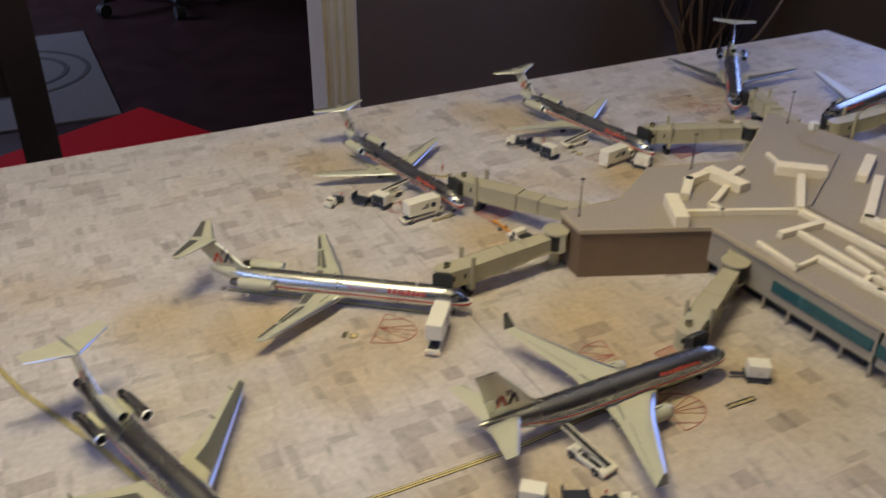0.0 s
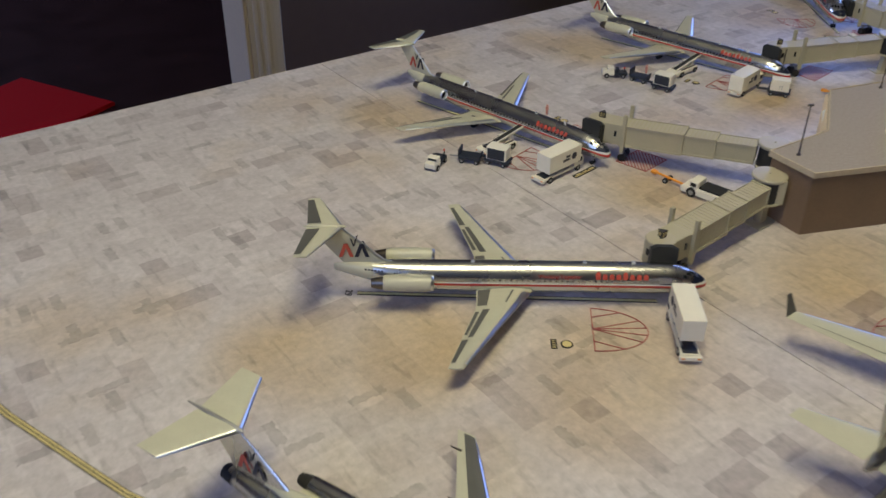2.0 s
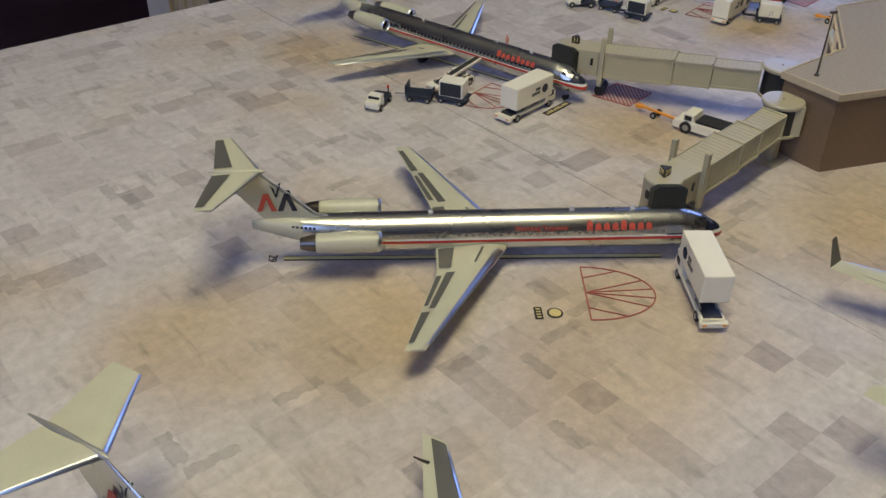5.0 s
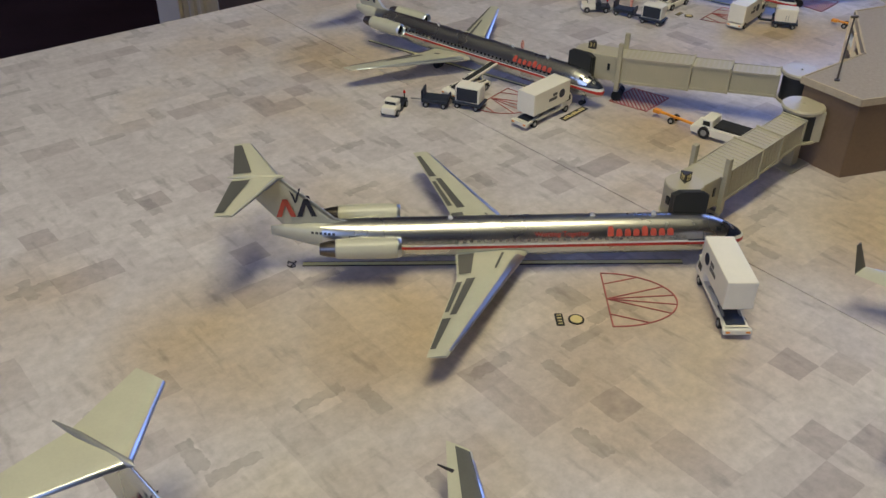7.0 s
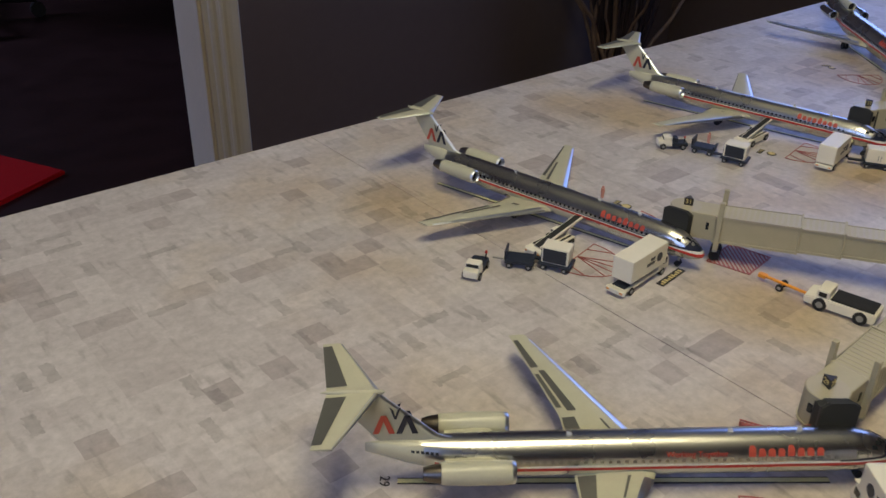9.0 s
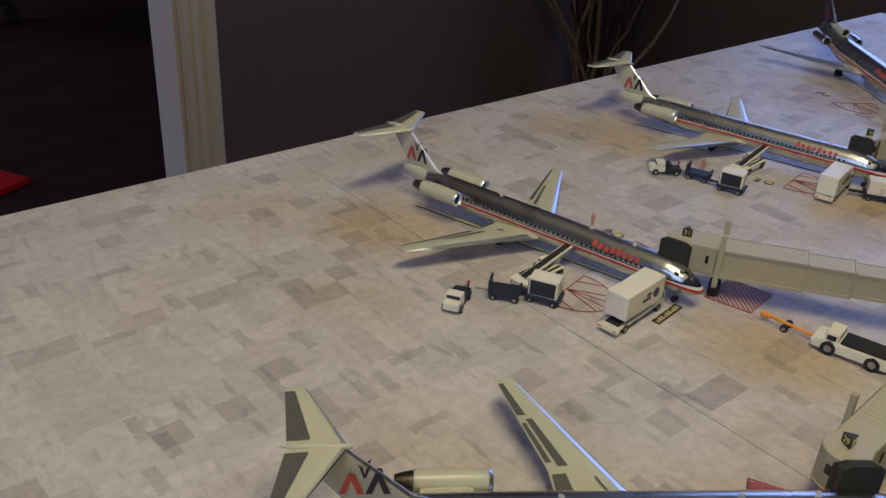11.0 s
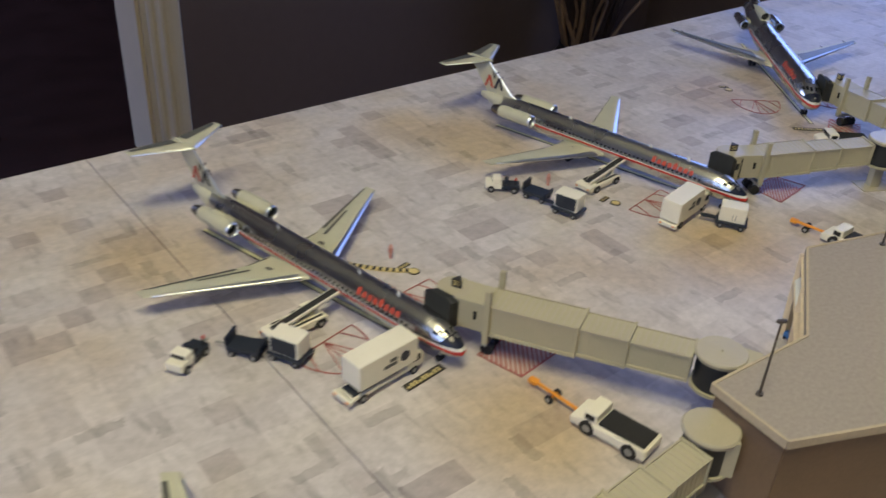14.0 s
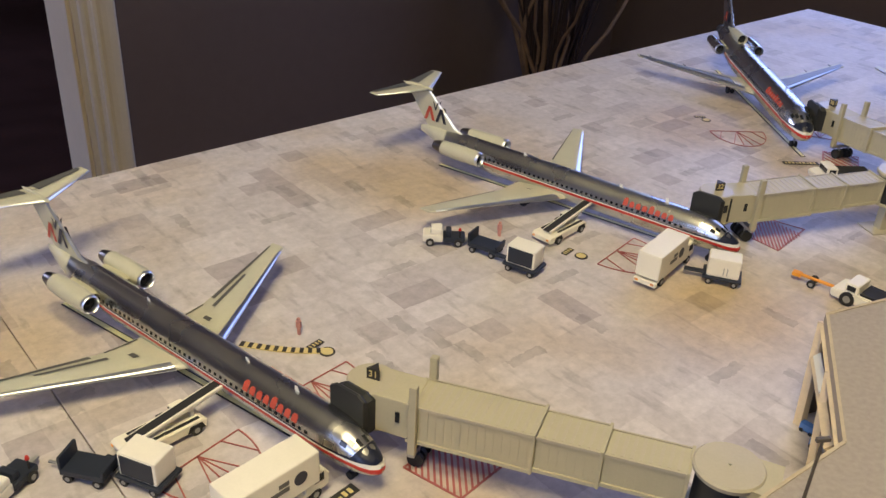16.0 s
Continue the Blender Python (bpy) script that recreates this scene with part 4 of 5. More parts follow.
hatch_mark(sheet, [(0.036, 0.716), (0.043, 0.729), (0.030, 0.738), (0.022, 0.724)])
hatch_mark(sheet2, [(0.222, 0.655), (0.246, 0.672), (0.262, 0.650), (0.238, 0.634)])
hatch_mark(sheet2, [(0.400, 1.140), (0.420, 1.128), (0.432, 1.148), (0.412, 1.160)], 6)
fuel_mark(sheet, -0.0135, 0.6605, -0.0208, 0.6615, 83)
fuel_mark(sheet, 0.050, 0.9555, 0.045, 0.9615, 42)
fuel_mark(sheet2, 0.191, 1.029, 0.185, 1.0345, 42)
fuel_mark(sheet2, 0.352, 1.224, 0.350, 1.2305, -9)
# stop-position plates with unreadable writing
for sh, x, y, turn in ((sheet, 0.0455, 0.8635, 38), (sheet2, 0.276, 0.600, 28), (sheet2, 0.384, 1.141, -8)):
    m = pose(x, y, 0, 0, 0, turn)
    bm = bmesh.new()
    box(bm, -0.0125, 0.0125, -0.0025, 0.0025, 0.0002, 0.0004, 0, m)
    on_sheet("stop_plate", bm, "ink", sh)
    bm = bmesh.new()
    for i in range(9):
        box(bm, -0.0112 + i * 0.0025, -0.0097 + i * 0.0025, -0.0014, 0.0012 if i % 3 else 0.0002, 0.0004, 0.0006, 0, m)
    on_sheet("stop_plate_bars", bm, "yellow", sh)
# striped hose marking beside the second stand
bm, bm2 = bmesh.new(), bmesh.new()
hose = [Vector((0.012 + 0.037 * k / 20, 0.9655 - 0.009 * math.sin(math.pi * 0.5 * k / 20), 0)) for k in range(21)]
strip(bm, [p[:2] for p in hose], 0.0040)
for k in range(0, 20, 2):
    strip(bm2, [hose[k][:2], hose[k].lerp(hose[k + 1], 0.95)[:2]], 0.0036, 0.0004, 0.0007)
on_sheet("hose_marking", bm, "yellow", sheet, "black and yellow striped hose marking")
on_sheet("hose_stripe", bm2, "ink", sheet)
# gate number at the end of the first stand line
bm = lettering("29", 0.0062, 0.0001)
bm.transform(pose(-0.1355, 0.7210, 0.0004, 0, 0, -98))
on_sheet("stand_number", bm, "ink", sheet)
# taxi lines
taxi = [(-0.60, 0.90), (-0.47, 0.785), (-0.369, 0.690), (-0.308, 0.630), (-0.257, 0.587), (-0.239, 0.572), (-0.176, 0.5315), (-0.10, 0.474)]
taxi2 = [(-0.12, 0.405), (0.0, 0.477), (0.038, 0.4975), (0.108, 0.538), (0.180, 0.588)]
for pts in (taxi, taxi2):
    for sh, lo, hi in ((sheet, 0, 9),):
        bm = bmesh.new()
        strip(bm, pts, 0.0042, 0.0001, 0.0003)
        on_sheet("taxi_line_border", bm, "ink", sh)
        bm = bmesh.new()
        strip(bm, pts, 0.0031, 0.0003, 0.0005)
        on_sheet("taxi_line", bm, "yellow", sh, "yellow taxi line with dark borders")
        bm = bmesh.new()
        strip(bm, pts, 0.0006, 0.0005, 0.0006)
        on_sheet("taxi_line_centre", bm, "ink", sh)

# ---- the satellite building ----
ROOF = 0.048
OUT = [(0.169, 0.761), (0.283, 0.776), (0.376, 0.633), (0.50, 0.445), (0.62, 0.53), (0.495, 0.950), (0.400, 1.055), (0.388, 1.024), (0.340, 0.918), (0.244, 0.894), (0.208, 0.823), (0.153, 0.795)]
sat = thing("terminal_building", Matrix.Identity(4), "card terminal model with grey speckled roof and brown walls", "terminal model")
bm = prism(bmesh.new(), OUT, ROOF - 0.0035, ROOF)
part("roof", bm, "roof", sat, "grey speckled card roof")
cx = sum(p[0] for p in OUT) / len(OUT)
cy = sum(p[1] for p in OUT) / len(OUT)
n = len(OUT)


def wall_run(i, z0, z1, mat, name="wall", inset=0.0015, thick=0.0025, label=""):
    a, b = Vector((*OUT[i], 0)), Vector((*OUT[(i + 1) % n], 0))
    d = (b - a).normalized()
    inn = Vector((-d.y, d.x, 0))
    e0 = -inset - thick if i == 1 else inset
    e1 = -inset - thick if (i + 1) % n == 1 else inset
    p = [a + inn * inset + d * e0, b + inn * inset - d * e1, b + inn * (inset + thick) - d * e1, a + inn * (inset + thick) + d * e0]
    return part(name, prism(bmesh.new(), [(q.x, q.y) for q in p], z0, z1), mat, sat, label)


def rim_run(i):
    a, b = Vector((*OUT[i], 0)), Vector((*OUT[(i + 1) % n], 0))
    d = (b - a).normalized()
    inn = Vector((-d.y, d.x, 0))
    p = [a - inn * 0.0006, b - inn * 0.0006, b + inn * 0.0006, a + inn * 0.0006]
    part("roof_edge", prism(bmesh.new(), [(q.x, q.y) for q in p], ROOF - 0.0036, ROOF + 0.0004), "cutcard", sat, "tan cut card edge")


for i in range(n):
    rim_run(i)
    if i in (1, 2):
        wall_run(i, 0.014, ROOF - 0.0036, "wallgrey", label="grey card wall over an open ground floor")
        wall_run(i, 0.0, 0.014, "bellows", "recessed_wall", 0.012)
        a, b = Vector((*OUT[i], 0)), Vector((*OUT[i + 1], 0))
        d = (b - a).normalized()
        inn = Vector((-d.y, d.x, 0))
        L = (b - a).length
        q = a + d * L * (0.42 if i == 1 else 0.0)
        e = b - d * 0.004
        o = -inn * 0.0
        part("window_band", prism(bmesh.new(), [(w.x, w.y) for w in (q + o, e + o, e + inn * 0.0014, q + inn * 0.0014)], 0.023, 0.033), "teal", sat, "dark teal window band")
        k = 0.012
        while k < L:
            w = a + d * k + inn * 0.004
            part("column", cyl(bmesh.new(), w, w + Vector((0, 0, 0.014)), 0.0014, None, 10), "wallgrey", sat, smooth=40)
            k += 0.026
    elif i == 9:
        # open balsa frame at the notch
        a, b = Vector((*OUT[i], 0)), Vector((*OUT[i + 1], 0))
        def at(k, z):
            return a.lerp(b, k) + Vector((0, 0, z))

        for p, q, r in ((at(0.0, 0.044), at(0.13, 0.0), 0.0019), (at(1.0, 0.044), at(0.97, 0.0), 0.0016), (at(0.08, 0.0305), at(0.86, 0.0350), 0.0020), (at(0.44, 0.044), at(0.72, 0.0), 0.0017), (at(0.0, 0.0425), at(1.0, 0.0425), 0.0012), (at(0.86, 0.0350), at(0.74, 0.0), 0.0015)):
            part("frame_stick", cyl(bmesh.new(), p, q, r * 1.3, None, 4), "balsa", sat, "raw balsa frame stick")
        wall_run(i, 0.0, ROOF - 0.0036, "card", "inner_wall", 0.016)
        part("white_stick", cyl(bmesh.new(), at(0.12, 0.0335), at(0.46, 0.0355), 0.0024, None, 4), "white", sat, "white painted frame stick")
    else:
        wall_run(i, 0.0, ROOF - 0.0036, "card", label="brown card wall")
for x, y in ((0.2400, 0.8800), (0.2385, 0.8700)):
    t = thing("blue_cart", pose(x, y, 0, 0, 0, -60), "tiny blue and white cart beside the frame", "cart", "blue carts")
    part("cart_body", box(bmesh.new(), -0.003, 0.003, -0.0016, 0.0016, 0.0008, 0.0042, 0.0005), "blue", t)
    part("cart_end", box(bmesh.new(), 0.003, 0.0042, -0.0014, 0.0014, 0.0008, 0.003, 0.0003), "white", t)
    for sx in (-0.0018, 0.0022):
        part("wheel", cyl(bmesh.new(), (sx, -0.0018, 0.0009), (sx, 0.0018, 0.0009), 0.0009, None, 10), "black", t)

# low step across the roof
ridge = [(0.416, 0.988), (0.414, 0.968), (0.440, 0.938), (0.377, 0.818), (0.425, 0.742), (0.475, 0.665)]
for p, q in zip(ridge, ridge[1:]):
    part("roof_step", strip(bmesh.new(), [p, q], 0.003, ROOF, ROOF + 0.0028), "roof", sat, "low step across the roof")


def duct(pts, w=0.005, h=0.007, z=ROOF):
    """A cream painted roof duct of square section through pts."""
    t = thing("roof_duct", Matrix.Identity(4), "cream painted wooden duct lying on the grey roof", "duct", "roof ducts")
    for p, q in zip(pts, pts[1:]):
        p, q = Vector((*p, 0)), Vector((*q, 0))
        d = (q - p).normalized()
        nn = Vector((-d.y, d.x, 0)) * w / 2
        e = d * w * 0.45
        bm = prism(bmesh.new(), [(v.x, v.y) for v in (p - e - nn, q + e - nn, q + e + nn, p - e + nn)], z, z + h)
        bmesh.ops.bevel(bm, geom=bm.edges[:], offset=0.0005, segments=1, affect="EDGES")
        part("duct_length", bm, "foam", t)
    return t


duct([(0.2535, 0.812), (0.2555, 0.778)], 0.0125, 0.011)
duct([(0.268, 0.828), (0.277, 0.858), (0.302, 0.879)], 0.0085, 0.008)
duct([(0.302, 0.877), (0.322, 0.851)], 0.014, 0.009)
duct([(0.321, 0.878), (0.333, 0.893)], 0.007, 0.005)
duct([(0.309, 0.847), (0.289, 0.812), (0.295, 0.799)], 0.006, 0.006)
duct([(0.263, 0.795), (0.364, 0.806)], 0.0045, 0.006)
duct([(0.366, 0.810), (0.385, 0.874)], 0.0075, 0.0075)
duct([(0.372, 0.892), (0.406, 0.886)], 0.014, 0.010)
duct([(0.375, 0.902), (0.369, 0.931)], 0.0045, 0.004)
duct([(0.365, 0.806), (0.415, 0.732), (0.46, 0.665)], 0.0055, 0.006)
duct([(0.338, 0.762), (0.376, 0.783)], 0.0065, 0.006)
duct([(0.354, 0.766), (0.391, 0.700), (0.44, 0.625)], 0.005, 0.005)
duct([(0.315, 0.747), (0.335, 0.709), (0.357, 0.725)], 0.004, 0.004)
duct([(0.357, 0.724), (0.388, 0.677), (0.43, 0.612)], 0.0055, 0.005)
duct([(0.388, 0.743), (0.404, 0.708), (0.45, 0.64)], 0.005, 0.004)
duct([(0.391, 0.702), (0.381, 0.690)], 0.004, 0.004)
duct([(0.466, 0.922), (0.444, 0.880)], 0.010, 0.008)
duct([(0.458, 0.876), (0.420, 0.794), (0.432, 0.778)], 0.009, 0.007)
duct([(0.437, 0.782), (0.452, 0.757)], 0.016, 0.009)
t = thing("roof_box", pose(0.436, 1.006, ROOF - 0.004, 0, 0, 20), "small white box at the roof's edge", "roof box")
part("box_body", box(bmesh.new(), -0.004, 0.004, -0.004, 0.004, 0.004, 0.0115, 0.0008), "white", t)
part("box_lid", box(bmesh.new(), -0.0044, 0.0044, -0.0044, 0.0044, 0.0115, 0.0125, 0.0004), "white", t)
for x, y in ((0.1695, 0.7875), (0.286, 0.895), (0.413, 1.022)):
    t = thing("light_mast", pose(x, y, ROOF), "thin dark wire floodlight mast on the roof", "light mast", "light masts")
    part("mast", cyl(bmesh.new(), (0, 0, 0), (0, 0, 0.036), 0.0006, 0.0004, 8), "mast", t)
    part("mast_foot", cyl(bmesh.new(), (0, 0, 0), (0, 0, 0.0008), 0.0015, None, 10), "mast", t)
    part("lamp_bar", box(bmesh.new(), -0.002, 0.002, -0.0006, 0.0006, 0.0355, 0.0368, 0.0002), "mast", t)

# ---- jet bridges ----
Z0, Z1, CLIMB = 0.0140, 0.0302, 0.0055


def tunnel_section(parent, x0, x1, w, top, low):
    bm = bmesh.new()
    box(bm, x0, x1, -w / 2, w / 2, low, top, 0.0006)
    sec = part("tunnel_section", bm, "bridge", parent)
    bm = bmesh.new()
    x = x0 + 0.002
    while x < x1 - 0.001:
        box(bm, x, x + 0.0012, -w / 2 + 0.0008, w / 2 - 0.0008, top - 0.0002, top + 0.0002)
        x += 0.0031
    part("roof_ribs", bm, "bridge_roof", sec)
    bm = bmesh.new()
    x = x0 + 0.0015
    while x < x1 - 0.001:
        for s in (-1, 1):
            y = s * w / 2
            box(bm, x, x + 0.0006, min(y, y + s * 0.0002), max(y, y + s * 0.0002), low + 0.001, top - 0.001)
        x += 0.0031
    part("side_ribs", bm, "bridge", sec)
    for s in (-1, 1):
        y = s * w / 2
        part("edge_rail", box(bmesh.new(), x0, x1, min(y, y + s * 0.0007), max(y, y + s * 0.0007), low - 0.0006, low + 0.0009), "bridge", sec)
        part("edge_rail", box(bmesh.new(), x0, x1, min(y, y + s * 0.0006), max(y, y + s * 0.0006), top - 0.0009, top + 0.0003), "bridge_roof", sec)
    part("end_frame", box(bmesh.new(), x1 - 0.0012, x1, -w / 2 - 0.0009, w / 2 + 0.0009, low - 0.0009, top + 0.0009, 0.0003), "bridge", sec)


def jet_bridge(cab, end, cap, hood, number, link, foot=True):
    """From the cab at the aeroplane to the rotunda at the building; hood: the way the bellows face."""
    a, b = Vector((*cab, 0)), Vector((*end, 0))
    turn = math.degrees(math.atan2(b.y - a.y, b.x - a.x))
    L = (b - a).length
    m = pose(cab[0], cab[1], 0, 0, 0, turn)
    ob = thing("jet_bridge", m, "beige plastic jet bridge with charcoal bellows and a gate number cube", "jet bridge", "jet bridges")
    part("cab_floor", lathe(bmesh.new(), (0, 0, Z0 - 0.001), (0, 0, 1), [(0, 0.0), (0, 0.0098), (0.0015, 0.0102), (0.0016, 0.0)], 28), "bridge", ob, smooth=40)
    bm = bmesh.new()
    lathe(bm, (0, 0, Z0), (0, 0, 1), [(0, 0.0094), (Z1 - Z0 - 0.001, 0.0094)], 28)
    cabin = part("cab", bm, "bridge", ob, smooth=40)
    part("cab_roof", lathe(bmesh.new(), (0, 0, Z1 - 0.001), (0, 0, 1), [(0, 0.0094), (0.0009, 0.0095), (0.0014, 0.0090), (0.0015, 0.0)], 28), "bridge_roof", ob, smooth=40)
    h = radians(hood - turn)
    hm = pose(0, 0, 0, 0, 0, math.degrees(h))
    bm = bmesh.new()
    loft(bm, [[hm @ Vector((x, y * w, z)) for y, z in ((-0.0078, Z0 + 0.0005), (0.0078, Z0 + 0.0005), (0.0078, Z1 - 0.0035 + up), (0.005, Z1 - 0.0015 + up), (-0.005, Z1 - 0.0015 + up), (-0.0078, Z1 - 0.0035 + up))] for x, w, up in ((0.004, 0.95, 0.0004), (0.0085, 1.02, 0.0026), (0.0105, 0.97, 0.0022), (0.0128, 1.06, 0.0044), (0.0138, 1.04, 0.0042))])
    part("bellows", bm, "bellows", ob, "charcoal folding bellows hood", smooth=20)
    for k in (-1, 1):
        wm = pose(0, 0, 0, 0, 0, math.degrees(h) + k * 62)
        bm = bmesh.new()
        box(bm, 0.0088, 0.0098, -0.0012, 0.0012, Z0 + 0.007, Z0 + 0.0115, 0.0003, wm)
        part("cab_window", bm, "glass", ob)
        bm = bmesh.new()
        box(bm, 0.009, 0.0099, 0.0026, 0.0032, Z0 + 0.001, Z1 - 0.0012, 0, wm)
        part("door_slot", bm, "bellows", ob)
    start = 0.006
    cut = [start, start + 0.012, L * 0.56, L * 0.76, L]
    bm = bmesh.new()
    box(bm, cut[0] - 0.004, cut[1] + 0.002, -0.0084, 0.0084, Z0, Z1 + 0.0004, 0.0006)
    neck = part("cab_neck", bm, "bridge", ob)
    for s in (-1, 1):
        part("neck_window", box(bmesh.new(), 0.0135, 0.0152, s * 0.0086 - 0.0003, s * 0.0086 + 0.0003, Z0 + 0.007, Z0 + 0.0115), "glass", neck)
    for (x0, x1), w, d in zip(((cut[1], cut[2]), (cut[2], cut[3]), (cut[3], cut[4])), (0.0168, 0.0150, 0.0134), (0.0, 0.0009, 0.0018)):
        tunnel_section(ob, x0, x1, w, Z1 - d, Z0 + d * 0.6)
    px = cut[1] + 0.003
    for s in (-1, 1):
        y = s * 0.0098
        part("lift_column", box(bmesh.new(), px - 0.0015, px + 0.0015, y - 0.0013, y + 0.0013, Z0 - 0.0045, Z1 + 0.010, 0.0003), "bridge", ob)
    part("axle_beam", box(bmesh.new(), px - 0.0014, px + 0.0014, -0.0108, 0.0108, Z0 - 0.0060, Z0 - 0.0040, 0.0003), "hub", ob)
    part("service_stair", box(bmesh.new(), px + 0.004, px + 0.016, -0.0035, 0.0035, Z0 - 0.003, Z0 - 0.0004, 0.0003), "bridge", ob)
    for s in (-1, 1):
        for d in (-0.0016, 0.0016):
            part("drive_wheel", cyl(bmesh.new(), (px, s * 0.004 + d - 0.0009, 0.0033), (px, s * 0.004 + d + 0.0009, 0.0033), 0.0033, None, 16), "black", ob, smooth=40)
        part("bogie_leg", box(bmesh.new(), px - 0.0009, px + 0.0009, s * 0.004 - 0.0006, s * 0.004 + 0.0006, 0.003, Z0 - 0.0055), "hub", ob)
    c = m.inverted() @ Vector((*cap, 0))
    part("rotunda", lathe(bmesh.new(), (c.x, c.y, Z0 - 0.001), (0, 0, 1), [(0, 0.0), (0, 0.0100), (Z1 - Z0, 0.0100)], 28), "bellows", ob, "charcoal slatted rotunda curtain", smooth=40)
    part("rotunda_cap", lathe(bmesh.new(), (c.x, c.y, Z1 - 0.001), (0, 0, 1), [(0, 0.0), (0, 0.0116), (0.0016, 0.0119), (0.0024, 0.0112), (0.0026, 0.0)], 32), "bridge_roof", ob, smooth=40)
    part("rotunda_floor", lathe(bmesh.new(), (c.x, c.y, Z0 - 0.002), (0, 0, 1), [(0, 0.0), (0, 0.0112), (0.0015, 0.0112), (0.0015, 0.0)], 28), "bridge", ob, smooth=40)
    part("cap_knob", cyl(bmesh.new(), (c.x, c.y, Z1 + 0.0015), (c.x, c.y, Z1 + 0.0022), 0.0006, None, 8), "bridge", ob)
    e = m.inverted() @ Vector((*link, 0))
    d = (e - c).normalized()
    nn = Vector((-d.y, d.x, 0)) * 0.0085
    bm = prism(bmesh.new(), [(v.x, v.y) for v in (c + d * 0.003 - nn, e - nn, e + nn, c + d * 0.003 + nn)], Z0 - 0.001, Z1 + 0.0008)
    part("link_corridor", bm, "bridge", ob)
    if foot:
        part("pedestal", box(bmesh.new(), c.x - 0.0035, c.x + 0.0035, c.y - 0.003, c.y + 0.003, 0.0006, Z0 - 0.001, 0.0004), "bridge", ob)
        part("foot_plate", box(bmesh.new(), c.x - 0.011, c.x + 0.011, c.y - 0.008, c.y + 0.008, 0.0, 0.0007, 0.0002), "bridge_roof", ob)
    if number:
        bm = bmesh.new()
        sx, sy, r = 0.001, 0.0005, 0.0031
        pts = [(sx + r * math.cos(radians(90 + 120 * k)), sy + r * math.sin(radians(90 + 120 * k))) for k in range(3)]
        prism(bm, pts, Z1 + 0.0006, Z1 + 0.0052)
        sign = part("gate_sign", bm, "ink", ob, "black three-sided gate number sign")
        for k in range(3):
            p, q = Vector((*pts[k], 0)), Vector((*pts[(k + 1) % 3], 0))
            mid = (p + q) / 2
            out = (mid - Vector((sx, sy, 0))).normalized()
            bm = lettering(number, 0.0039, 0.00012)
            bm.transform(Matrix.Translation(mid + out * 0.0002 + Vector((0, 0, Z1 + 0.0030))) @ pose(0, 0, 0, 0, 0, math.degrees(math.atan2(out.y, out.x)) + 90) @ pose(0, 0, 0, 90, 0, 0))
            part("gate_number", bm, "yellow", sign)
    # the tunnel climbs from the cab to the rotunda
    for piece in ob.children_recursive:
        for v in piece.data.vertices:
            if v.co.z > 0.008:
                v.co.z += CLIMB * max(0.0, min(1.0, (v.co.x - 0.02) / (L - 0.02)))
    return ob


jet_bridge((0.0555, 0.7195), (0.1410, 0.7740), (0.1500, 0.7825), -97, "29", (0.160, 0.780))
jet_bridge((0.0635, 0.8955), (0.1640, 0.8345), (0.1735, 0.8285), -138, "31", (0.187, 0.819), False)
jet_bridge((0.2700, 1.0425), (0.3710, 1.0470), (0.3830, 1.0460), -138, "32", (0.398, 1.042))
jet_bridge((0.4160, 1.1700), (0.4300, 1.0840), (0.4330, 1.0720), 175, "30", (0.420, 1.036))
jet_bridge((0.2430, 0.6485), (0.2910, 0.7290), (0.2970, 0.7400), -60, "27", (0.303, 0.756))
jet_bridge((0.4870, 1.0790), (0.5590, 1.1150), (0.5690, 1.1210), 135, "", (0.56, 1.07), False)


# ---- ground vehicles ----
def wheel_pair(ob, x, y, r, w=0.0016):
    for s in (-1, 1):
        bm = bmesh.new()
        cyl(bm, (x, s * y - w / 2, r), (x, s * y + w / 2, r), r, None, 18)
        tyre = part("wheel", bm, "black", ob, smooth=40)
        bm = bmesh.new()
        cyl(bm, (x, s * (y + w / 2 + 0.0001) - 0.0001, r), (x, s * (y + w / 2 + 0.0001) + 0.0001, r), r * 0.5, None, 12)
        part("hub", bm, "hub", tyre)


